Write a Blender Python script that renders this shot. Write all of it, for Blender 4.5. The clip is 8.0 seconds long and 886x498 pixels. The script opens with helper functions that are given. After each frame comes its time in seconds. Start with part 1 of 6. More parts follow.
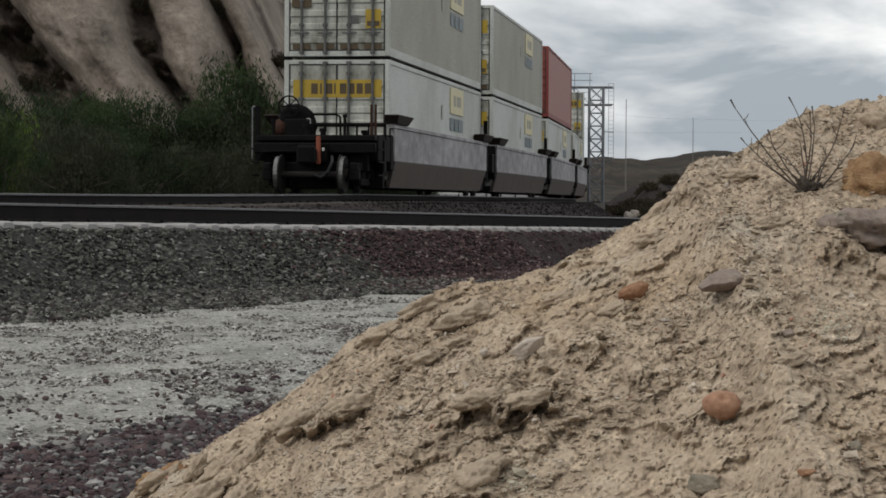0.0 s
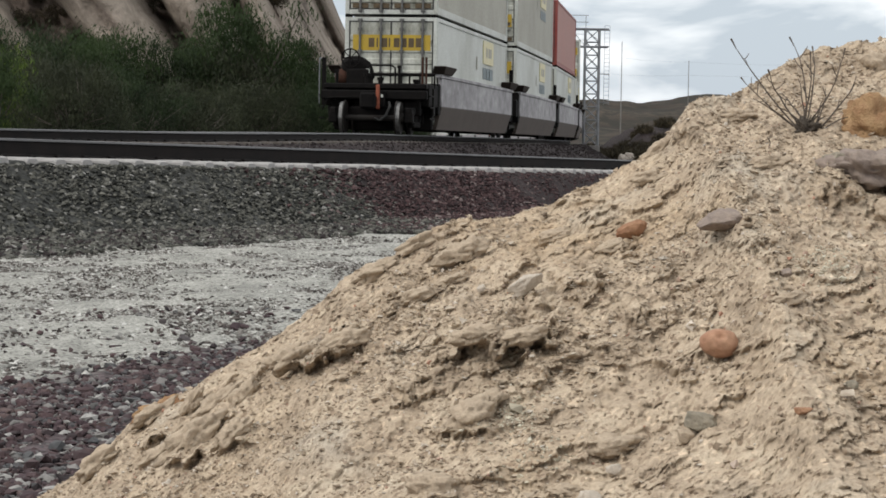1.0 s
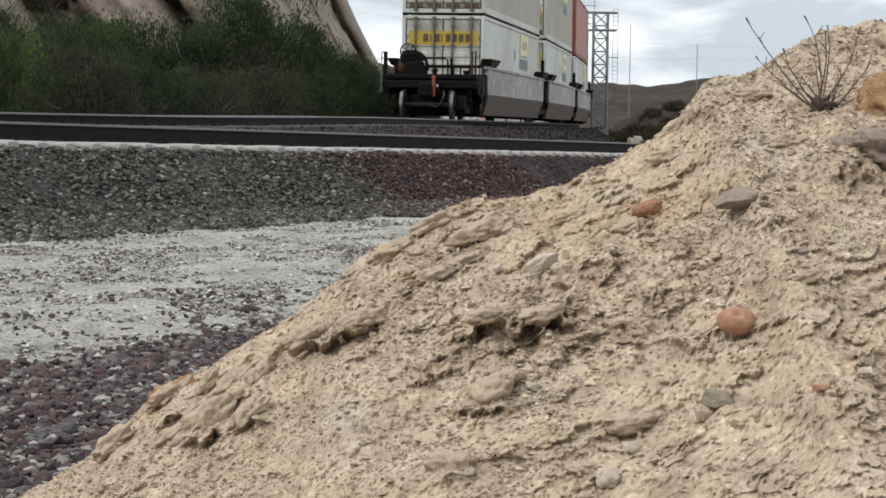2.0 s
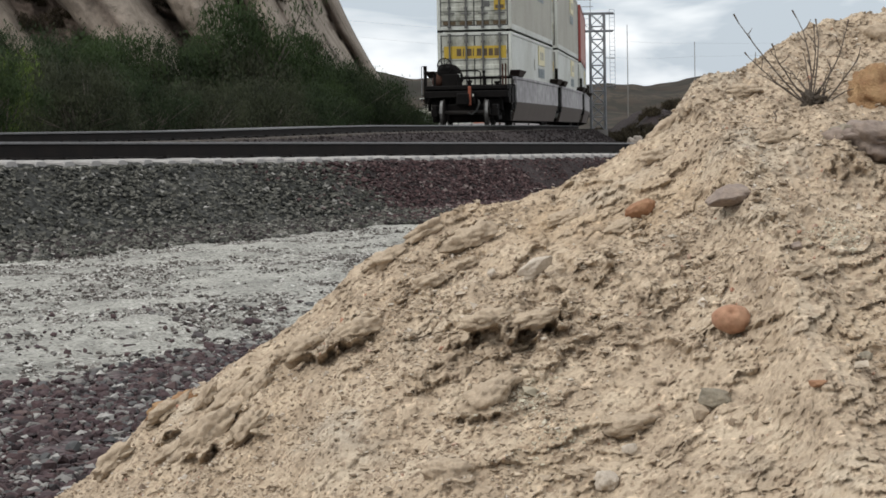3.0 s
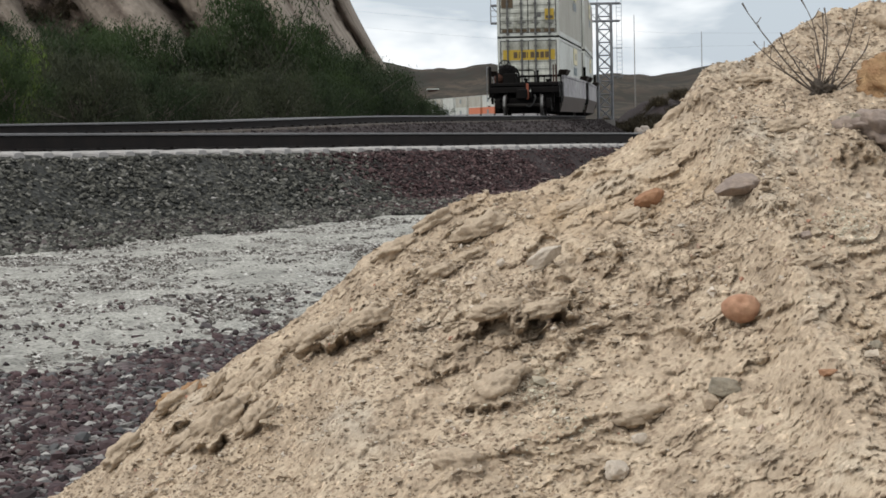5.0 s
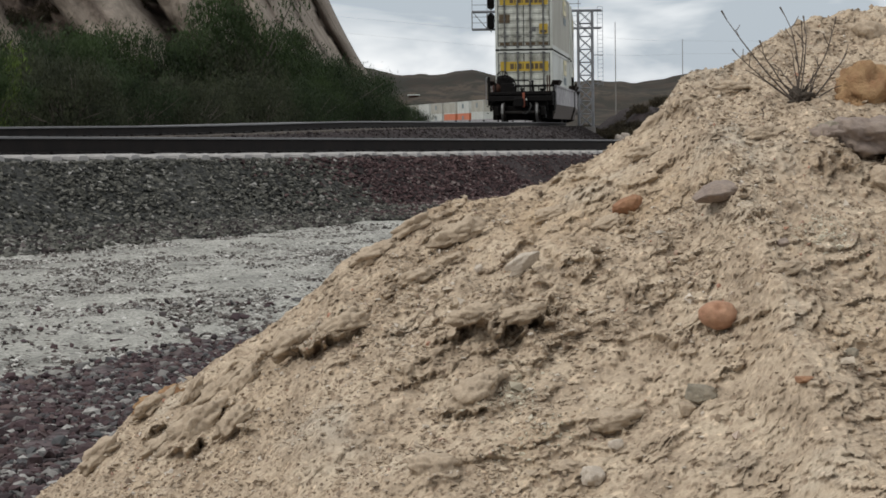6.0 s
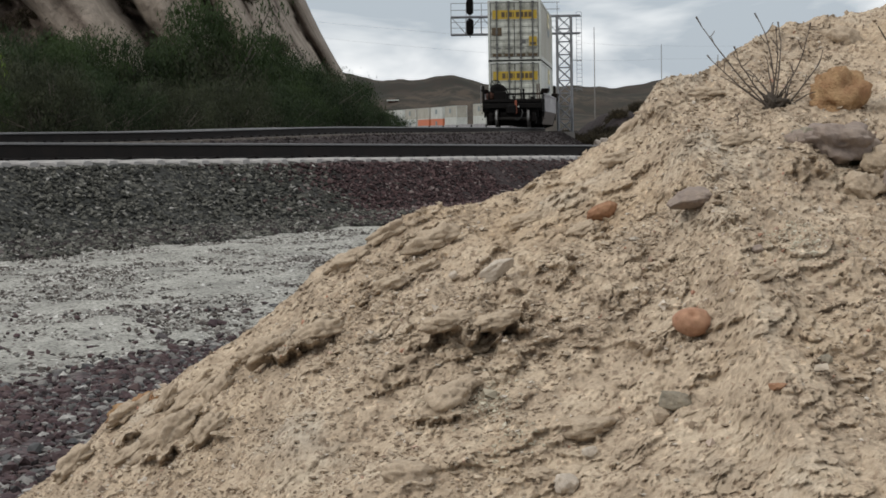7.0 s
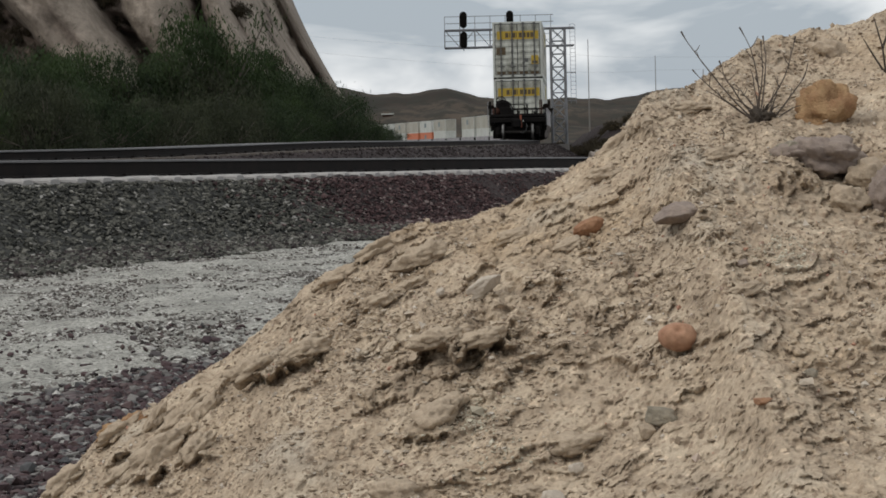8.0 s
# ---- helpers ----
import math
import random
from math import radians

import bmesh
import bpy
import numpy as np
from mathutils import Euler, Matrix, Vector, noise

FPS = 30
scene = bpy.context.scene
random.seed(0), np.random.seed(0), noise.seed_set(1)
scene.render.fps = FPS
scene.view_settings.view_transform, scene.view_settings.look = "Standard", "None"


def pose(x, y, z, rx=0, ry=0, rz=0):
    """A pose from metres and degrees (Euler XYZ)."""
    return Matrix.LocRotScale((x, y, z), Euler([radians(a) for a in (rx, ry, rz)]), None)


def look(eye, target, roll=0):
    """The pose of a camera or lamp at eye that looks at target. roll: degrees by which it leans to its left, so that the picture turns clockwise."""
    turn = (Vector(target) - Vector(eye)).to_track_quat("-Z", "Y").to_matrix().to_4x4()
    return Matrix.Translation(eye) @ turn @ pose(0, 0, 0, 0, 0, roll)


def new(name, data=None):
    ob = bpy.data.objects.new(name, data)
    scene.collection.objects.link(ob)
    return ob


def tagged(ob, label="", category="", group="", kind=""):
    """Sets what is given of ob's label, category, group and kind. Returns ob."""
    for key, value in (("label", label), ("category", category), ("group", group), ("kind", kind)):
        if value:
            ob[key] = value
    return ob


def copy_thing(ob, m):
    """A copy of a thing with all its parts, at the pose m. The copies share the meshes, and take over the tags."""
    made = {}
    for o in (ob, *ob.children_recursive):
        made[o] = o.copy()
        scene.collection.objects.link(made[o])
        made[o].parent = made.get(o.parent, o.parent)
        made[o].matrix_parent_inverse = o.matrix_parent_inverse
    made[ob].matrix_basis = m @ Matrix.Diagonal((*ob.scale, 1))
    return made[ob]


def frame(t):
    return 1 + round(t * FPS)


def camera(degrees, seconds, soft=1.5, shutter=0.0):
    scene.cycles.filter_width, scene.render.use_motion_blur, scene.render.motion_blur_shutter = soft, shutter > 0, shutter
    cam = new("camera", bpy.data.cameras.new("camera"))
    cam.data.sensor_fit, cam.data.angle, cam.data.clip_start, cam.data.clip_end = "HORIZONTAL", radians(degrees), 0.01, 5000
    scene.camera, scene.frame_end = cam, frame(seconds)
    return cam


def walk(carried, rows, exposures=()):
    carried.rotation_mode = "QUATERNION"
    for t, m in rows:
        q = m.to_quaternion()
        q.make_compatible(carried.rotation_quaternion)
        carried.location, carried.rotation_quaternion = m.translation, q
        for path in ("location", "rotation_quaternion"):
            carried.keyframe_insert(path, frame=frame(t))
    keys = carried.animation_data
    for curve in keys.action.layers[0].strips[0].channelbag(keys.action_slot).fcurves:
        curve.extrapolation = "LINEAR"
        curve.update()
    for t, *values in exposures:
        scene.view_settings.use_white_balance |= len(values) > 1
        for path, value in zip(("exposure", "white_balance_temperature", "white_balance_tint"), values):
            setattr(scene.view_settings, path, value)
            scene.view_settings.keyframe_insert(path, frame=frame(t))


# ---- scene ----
cam = camera(22.2, 8.0, soft=1.7)


def turned(x, y, z, yaw, pitch, roll):
    """A camera pose from a place and degrees: yaw to the left of +y, pitch up, roll as look()."""
    a, b = radians(yaw), radians(pitch)
    way = Vector((-math.sin(a) * math.cos(b), math.cos(a) * math.cos(b), math.sin(b)))
    return look((x, y, z), Vector((x, y, z)) + way, roll)


# handheld camera: seconds, place, yaw, pitch, roll
CAMERA_ROWS = [
    (0, 0.0035, -0.0102, 1.2185, 0.123, -1.217, 0.295),
    (0.5, -0.0010, -0.0005, 1.2135, 0.193, -2.269, 0.446),
    (1, -0.0072, -0.0099, 1.2079, -0.057, -2.718, 0.932),
    (1.5, -0.0199, -0.0172, 1.2019, 0.000, -3.058, 1.321),
    (1.7, -0.0265, -0.0172, 1.1970, 0.079, -3.130, 1.320),
    (2.8, -0.0020, 0.0037, 1.1984, 0.180, -3.040, -1.050),
    (3, 0.0000, 0.0037, 1.1984, 0.251, -2.979, -1.038),
    (3.5, 0.0000, 0.0000, 1.2000, 0.364, -2.875, -1.152),
    (4, 0.0017, 0.0070, 1.1994, 0.460, -2.973, -1.180),
    (4.2, -0.0010, 0.0070, 1.1994, 0.474, -3.088, -1.220),
    (5.3, -0.0040, 0.0054, 1.1964, 0.376, -3.220, -1.100),
    (5.5, -0.0002, 0.0054, 1.1962, 0.261, -3.144, -0.979),
    (6, 0.0001, 0.0026, 1.1958, -0.072, -3.075, -0.807),
    (6.5, 0.0058, 0.0140, 1.1960, -0.355, -3.083, -0.734),
    (7, 0.0116, 0.0146, 1.1983, -0.596, -2.949, -0.856),
    (7.5, 0.0230, 0.0213, 1.2026, -0.747, -2.799, -1.250),
    (8, 0.0323, 0.0089, 1.2067, -0.702, -2.616, -1.415),
]
walk(cam, [(r[0], turned(*r[1:])) for r in CAMERA_ROWS],
     exposures=[(0, -1.04), (0.5, -0.6), (1.0, -0.42), (1.5, -0.32), (3.5, -0.5), (5.5, -0.44), (6, -0.72), (7, -0.74), (7.5, -1.06), (8, -0.92)])

# ---- world and light ----
SUN_UP, SUN_TURN = radians(42), radians(240)
world = bpy.data.worlds.new("sky")
scene.world = world
world.use_nodes = True
wn, wl = world.node_tree.nodes, world.node_tree.links
wn.clear()
w_out = wn.new("ShaderNodeOutputWorld")
w_bg = wn.new("ShaderNodeBackground")
w_sky = wn.new("ShaderNodeTexSky")
w_sky.sky_type = "NISHITA"
w_sky.sun_disc = False
w_sky.sun_elevation, w_sky.sun_rotation = SUN_UP, SUN_TURN
w_sky.air_density, w_sky.dust_density = 1.0, 2.0
w_tc = wn.new("ShaderNodeTexCoord")
w_map = wn.new("ShaderNodeMapping")
w_map.inputs["Scale"].default_value = (1.0, 1.0, 3.2)
w_map.inputs["Location"].default_value = (0.31, 0.12, 0.62)
w_noise = wn.new("ShaderNodeTexNoise")
w_noise.inputs["Scale"].default_value = 7.0
w_noise.inputs["Detail"].default_value = 6.0
w_noise.inputs["Roughness"].default_value = 0.52
w_noise.inputs["Distortion"].default_value = 0.4
w_ramp = wn.new("ShaderNodeValToRGB")
w_ramp.color_ramp.elements[0].position, w_ramp.color_ramp.elements[1].position = 0.44, 0.68
w_ramp.color_ramp.elements[0].color = (7.2, 8.1, 9.0, 1)
w_ramp.color_ramp.elements[1].color = (20.0, 20.0, 19.8, 1)
w_mix = wn.new("ShaderNodeMix")
w_mix.data_type = "RGBA"
w_mix.inputs[0].default_value = 0.86
wl.new(w_tc.outputs["Generated"], w_map.inputs["Vector"])
wl.new(w_map.outputs["Vector"], w_noise.inputs["Vector"])
w_sep = wn.new("ShaderNodeSeparateXYZ")
w_rise = wn.new("ShaderNodeMapRange")
w_rise.inputs["From Min"].default_value, w_rise.inputs["From Max"].default_value = 0.03, 0.10
w_rise.inputs["To Min"].default_value, w_rise.inputs["To Max"].default_value = -0.02, 0.12
w_add = wn.new("ShaderNodeMath")
w_add.operation = "ADD"
wl.new(w_tc.outputs["Generated"], w_sep.inputs[0])
wl.new(w_sep.outputs["Z"], w_rise.inputs["Value"])
wl.new(w_noise.outputs["Fac"], w_add.inputs[0])
wl.new(w_rise.outputs["Result"], w_add.inputs[1])
wl.new(w_add.outputs[0], w_ramp.inputs["Fac"])
wl.new(w_sky.outputs["Color"], w_mix.inputs[6])
wl.new(w_ramp.outputs["Color"], w_mix.inputs[7])
wl.new(w_mix.outputs[2], w_bg.inputs["Color"])
w_bg.inputs["Strength"].default_value = 0.119
wl.new(w_bg.outputs["Background"], w_out.inputs["Surface"])

sun = new("sun", bpy.data.lights.new("sun", "SUN"))
sun.data.energy, sun.data.angle, sun.data.color = 1.9, radians(12), (1.0, 0.95, 0.88)
sun.matrix_world = look((0, 0, 60), Vector((0, 0, 60)) - Vector((math.sin(SUN_TURN) * math.cos(SUN_UP), math.cos(SUN_TURN) * math.cos(SUN_UP), math.sin(SUN_UP))))


# ---- noise for shapes ----
def hash_grid(ix, iy, seed):
    h = (ix.astype(np.int64) * 374761393 + iy.astype(np.int64) * 668265263 + seed * 1442695041) & 0xFFFFFFFF
    h = ((h ^ (h >> 13)) * 1274126177) & 0xFFFFFFFF
    return ((h ^ (h >> 16)) & 0xFFFF) / 65535.0


def value_noise(x, y, seed=0):
    ix, iy = np.floor(x), np.floor(y)
    fx, fy = x - ix, y - iy
    fx, fy = fx * fx * fx * (fx * (fx * 6 - 15) + 10), fy * fy * fy * (fy * (fy * 6 - 15) + 10)
    a, b = hash_grid(ix, iy, seed), hash_grid(ix + 1, iy, seed)
    c, d = hash_grid(ix, iy + 1, seed), hash_grid(ix + 1, iy + 1, seed)
    return (a + (b - a) * fx) * (1 - fy) + (c + (d - c) * fx) * fy


def fbm(x, y, octaves=4, seed=0, gain=0.5):
    """Noise of about -1 to 1."""
    total, size, norm = np.zeros(np.shape(x)), 1.0, 0.0
    for k in range(octaves):
        total = total + size * (2 * value_noise(x * 2**k + 17.3 * k, y * 2**k - 9.1 * k, seed + k) - 1)
        norm += size
        size *= gain
    return total / norm * 1.6


def smooth(a, b, x):
    t = np.clip((x - a) / (b - a), 0, 1)
    return t * t * (3 - 2 * t)


# ---- materials ----
def material(name, rough=0.8, metal=0.0, spec=0.3):
    m = bpy.data.materials.new(name)
    m.use_nodes = True
    b = m.node_tree.nodes["Principled BSDF"]
    b.inputs["Roughness"].default_value = rough
    b.inputs["Metallic"].default_value = metal
    b.inputs["Specular IOR Level"].default_value = spec
    return m, m.node_tree.nodes, m.node_tree.links, b


def noise_node(n, l, scale, detail=4.0, rough=0.55, vector=None, stretch=None):
    t = n.new("ShaderNodeTexNoise")
    t.inputs["Scale"].default_value, t.inputs["Detail"].default_value, t.inputs["Roughness"].default_value = scale, detail, rough
    if vector is None:
        vector = n.new("ShaderNodeTexCoord").outputs["Object"]
    if stretch:
        mp = n.new("ShaderNodeMapping")
        mp.inputs["Scale"].default_value = stretch
        l.new(vector, mp.inputs["Vector"])
        vector = mp.outputs["Vector"]
    l.new(vector, t.inputs["Vector"])
    return t.outputs["Fac"]


def ramp(n, l, fac, stops):
    r = n.new("ShaderNodeValToRGB")
    e = r.color_ramp.elements
    while len(e) < len(stops):
        e.new(0.5)
    for k, (p, c) in enumerate(stops):
        e[k].position, e[k].color = p, (*c, 1)
    l.new(fac, r.inputs["Fac"])
    return r.outputs["Color"]


def mixed(n, l, fac, a, b, mode="MIX"):
    m = n.new("ShaderNodeMix")
    m.data_type, m.blend_type = "RGBA", mode
    for socket, value in ((m.inputs[0], fac), (m.inputs[6], a), (m.inputs[7], b)):
        if isinstance(value, (int, float)):
            socket.default_value = value
        elif isinstance(value, tuple):
            socket.default_value = (*value, 1)
        else:
            l.new(value, socket)
    return m.outputs[2]


def bumped(n, l, b, height, strength=0.3, distance=0.01):
    u = n.new("ShaderNodeBump")
    u.inputs["Strength"].default_value, u.inputs["Distance"].default_value = strength, distance
    l.new(height, u.inputs["Height"])
    l.new(u.outputs["Normal"], b.inputs["Normal"])


def worn(name, colour, dirt, scale=3.0, amount=0.5, rough=0.6, metal=0.0, stretch=None, bump=0.15, spec=0.3, fine=40.0):
    """A painted, stained or weathered surface: base colour, stains of a second colour, fine grain."""
    m, n, l, b = material(name, rough, metal, spec)
    big = noise_node(n, l, scale, 6, 0.6, stretch=stretch)
    grain = noise_node(n, l, scale * fine / 3, 3, 0.6)
    mask = ramp(n, l, big, [(0.5 - 0.15, (0, 0, 0)), (0.5 + 0.25, (amount,) * 3)])
    c = mixed(n, l, mask, colour, dirt)
    shade = ramp(n, l, grain, [(0.3, (0.82,) * 3), (0.7, (1.12,) * 3)])
    l.new(mixed(n, l, 1.0, c, shade, "MULTIPLY"), b.inputs["Base Color"])
    if bump:
        bumped(n, l, b, grain, bump, 0.01)
    return m


def varied(name, stops, rough=0.9, bump=0.4, scale=30.0, island=True, spec=0.2):
    """Loose pieces: each one takes its own tint from the ramp."""
    m, n, l, b = material(name, rough, 0.0, spec)
    pick = n.new("ShaderNodeNewGeometry").outputs["Random Per Island"] if island else n.new("ShaderNodeObjectInfo").outputs["Random"]
    c = ramp(n, l, pick, stops)
    grain = noise_node(n, l, scale, 4, 0.6)
    shade = ramp(n, l, grain, [(0.3, (0.75,) * 3), (0.7, (1.2,) * 3)])
    l.new(mixed(n, l, 1.0, c, shade, "MULTIPLY"), b.inputs["Base Color"])
    bumped(n, l, b, grain, bump, 0.01)
    return m


M_WHITE = worn("white_paint", (0.50, 0.52, 0.49), (0.26, 0.26, 0.22), 1.2, 0.7, 0.55, stretch=(1, 0.5, 0.35), bump=0.05)
M_DOOR = worn("door_paint", (0.48, 0.49, 0.44), (0.13, 0.13, 0.10), 2.6, 1.0, 0.6, stretch=(1, 1, 0.4), bump=0.05)
M_GREYBOX = worn("grey_paint", (0.35, 0.34, 0.29), (0.21, 0.20, 0.16), 0.9, 0.7, 0.6, stretch=(1, 0.5, 0.4), bump=0.05)
M_RED = worn("red_paint", (0.20, 0.035, 0.03), (0.24, 0.09, 0.07), 1.0, 0.6, 0.55, bump=0.05)
M_SALMON = worn("faded_red_paint", (0.34, 0.155, 0.13), (0.27, 0.16, 0.14), 1.0, 0.6, 0.6, bump=0.05)
M_ORANGE = worn("orange_paint", (0.50, 0.14, 0.06), (0.33, 0.13, 0.08), 0.7, 0.5, 0.6, bump=0.0)
M_YELLOW = worn("yellow_panel", (0.42, 0.29, 0.03), (0.24, 0.175, 0.05), 3.0, 0.6, 0.5, bump=0.0)
M_FADED = worn("faded_yellow", (0.56, 0.49, 0.24), (0.60, 0.58, 0.46), 4.0, 0.8, 0.5, bump=0.0)
M_BLUE = worn("blue_print", (0.10, 0.135, 0.15), (0.22, 0.25, 0.25), 6.0, 0.6, 0.5, bump=0.0)
M_INK = worn("dark_print", (0.07, 0.05, 0.03), (0.14, 0.10, 0.05), 6.0, 0.5, 0.6, bump=0.0)
M_ROD = worn("grimy_steel", (0.13, 0.13, 0.125), (0.05, 0.05, 0.05), 5.0, 0.7, 0.6, 0.3, bump=0.1)
M_SEAL = worn("black_gasket", (0.03, 0.03, 0.03), (0.06, 0.06, 0.055), 5.0, 0.6, 0.8, bump=0.0)
M_SILL = worn("weathered_grey_sill", (0.165, 0.157, 0.163), (0.40, 0.39, 0.40), 1.9, 1.0, 0.6, stretch=(1, 0.55, 0.9), bump=0.05, fine=12)
M_SKIRT = worn("brown_grey_skirt", (0.09, 0.073, 0.063), (0.06, 0.049, 0.042), 1.3, 0.7, 0.7, bump=0.05)
M_BLACK = worn("black_steel", (0.0045, 0.0042, 0.0042), (0.013, 0.011, 0.010), 4.0, 0.6, 0.75, 0.0, bump=0.1, spec=0.08)
M_WHEEL = worn("wheel_steel", (0.012, 0.011, 0.010), (0.03, 0.024, 0.02), 5.0, 0.6, 0.7, 0.0, bump=0.1, spec=0.2)
M_TREAD = worn("polished_tread", (0.22, 0.217, 0.21), (0.04, 0.038, 0.036), 9.0, 0.9, 0.4, 0.8, bump=0.0)
M_OLDRUST = worn("dark_rust", (0.055, 0.026, 0.018), (0.02, 0.014, 0.012), 8.0, 0.6, 0.85, bump=0.1, spec=0.1)
M_BRACKET = worn("dusty_brown_steel", (0.050, 0.040, 0.034), (0.025, 0.020, 0.018), 6.0, 0.6, 0.8, bump=0.1, spec=0.1)
M_RUST = worn("rusty_orange_steel", (0.24, 0.065, 0.035), (0.15, 0.06, 0.04), 8.0, 0.6, 0.8, bump=0.1)
M_RAIL = worn("dark_rail_web", (0.010, 0.009, 0.009), (0.022, 0.017, 0.015), 3.0, 0.6, 0.8, 0.0, bump=0.1, spec=0.1)
M_RAILHEAD = worn("polished_rail_head", (0.16, 0.16, 0.165), (0.08, 0.078, 0.075), 3.0, 0.6, 0.45, 0.7, bump=0.05)
M_WOODTIE = worn("dark_wood_tie", (0.05, 0.042, 0.036), (0.09, 0.08, 0.07), 4.0, 0.6, 0.9, bump=0.3)
M_TIE = worn("concrete_tie", (0.33, 0.32, 0.31), (0.24, 0.23, 0.225), 4.0, 0.6, 0.9, bump=0.3)
M_GALV = worn("galvanised_steel", (0.22, 0.23, 0.245), (0.14, 0.14, 0.15), 3.0, 0.6, 0.6, 0.4, bump=0.0)
M_POLE = worn("weathered_pole", (0.20, 0.19, 0.18), (0.12, 0.11, 0.10), 1.0, 0.6, 0.8, bump=0.0)


# ---- mesh helpers ----
def mesh_from(name, verts, faces, mats, smooth_faces=False):
    me = bpy.data.meshes.new(name)
    me.from_pydata(verts, [], faces)
    for m in mats if isinstance(mats, (list, tuple)) else [mats]:
        me.materials.append(m)
    if smooth_faces:
        me.polygons.foreach_set("use_smooth", [True] * len(me.polygons))
    me.update()
    return me


def mesh_arrays(name, verts, faces, mats, smooth_faces=False):
    """A mesh from arrays: verts (n, 3), faces (m, k)."""
    faces = np.asarray(faces)
    k = faces.shape[1]
    me = bpy.data.meshes.new(name)
    me.vertices.add(len(verts))
    me.vertices.foreach_set("co", np.asarray(verts, np.float32).ravel())
    me.loops.add(faces.size)
    me.loops.foreach_set("vertex_index", faces.astype(np.int32).ravel())
    me.polygons.add(len(faces))
    me.polygons.foreach_set("loop_start", np.arange(0, faces.size, k, dtype=np.int32))
    me.polygons.foreach_set("use_smooth", np.full(len(faces), smooth_faces))
    for m in mats if isinstance(mats, (list, tuple)) else [mats]:
        me.materials.append(m)
    me.update(calc_edges=True)
    return me


def grid_faces(rows, cols):
    a = (np.arange(rows - 1)[:, None] * cols + np.arange(cols - 1)[None, :]).ravel()
    return np.stack([a, a + 1, a + cols + 1, a + cols], 1)


def box(bm, x0, x1, y0, y1, z0, z1, bevel=0.0, m=None):
    made = bmesh.ops.create_cube(bm, size=1.0)["verts"]
    for v in made:
        v.co = Vector(((x0 + x1) / 2 + v.co.x * (x1 - x0), (y0 + y1) / 2 + v.co.y * (y1 - y0), (z0 + z1) / 2 + v.co.z * (z1 - z0)))
    if bevel:
        edges = list({e for v in made for e in v.link_edges})
        got = bmesh.ops.bevel(bm, geom=edges, offset=bevel, segments=1, affect="EDGES")
        made = list({v for f in got["faces"] for v in f.verts} | {v for v in made if v.is_valid})
    if m is not None:
        for v in made:
            v.co = m @ v.co
    return made


def rod(bm, a, b, r, sides=8, r2=None):
    a, b = Vector(a), Vector(b)
    got = bmesh.ops.create_cone(bm, cap_ends=True, segments=sides, radius1=r, radius2=r if r2 is None else r2, depth=(b - a).length)["verts"]
    turn = (b - a).to_track_quat("Z", "Y").to_matrix().to_4x4()
    for v in got:
        v.co = (Matrix.Translation((a + b) / 2) @ turn) @ v.co
    return got


def ring(bm, centre, axis, r, thick, sides=24):
    """A torus of square section."""
    turn = Vector(axis).to_track_quat("Z", "Y").to_matrix()
    loops = []
    for k in range(sides):
        a = 2 * math.pi * k / sides
        d = Vector((math.cos(a), math.sin(a), 0))
        loops.append([bm.verts.new(Vector(centre) + turn @ (d * (r + thick * u) + Vector((0, 0, thick * w)))) for u, w in ((-1, -1), (1, -1), (1, 1), (-1, 1))])
    for k in range(sides):
        p, q = loops[k], loops[(k + 1) % sides]
        for j in range(4):
            bm.faces.new((p[j], p[(j + 1) % 4], q[(j + 1) % 4], q[j]))


def tube(bm, points, radii, sides=6):
    """One continuous round stem through points."""
    loops = []
    for k, (p, r) in enumerate(zip(points, radii)):
        way = (points[min(k + 1, len(points) - 1)] - points[max(k - 1, 0)]).normalized()
        turn = way.to_track_quat("Z", "Y").to_matrix()
        loops.append([bm.verts.new(p + turn @ Vector((r * math.cos(2 * math.pi * j / sides), r * math.sin(2 * math.pi * j / sides), 0))) for j in range(sides)])
    for a, b in zip(loops, loops[1:]):
        for j in range(sides):
            bm.faces.new((a[j], a[(j + 1) % sides], b[(j + 1) % sides], b[j]))
    bm.faces.new(loops[0][::-1])
    bm.faces.new(loops[-1])


def data_of(name, bm, mat):
    me = bpy.data.meshes.new(name)
    bmesh.ops.recalc_face_normals(bm, faces=bm.faces)
    bm.to_mesh(me)
    bm.free()
    me.materials.append(mat)
    return me


def part(name, bm, mat, parent, label="", at=None):
    ob = new(name, data_of(name, bm, mat))
    ob.parent = parent
    if at is not None:
        ob.matrix_basis = at
    return tagged(ob, label)


def shared(name, me, parent, at=None, label=""):
    ob = new(name, me)
    ob.parent = parent
    if at is not None:
        ob.matrix_basis = at
    return tagged(ob, label)


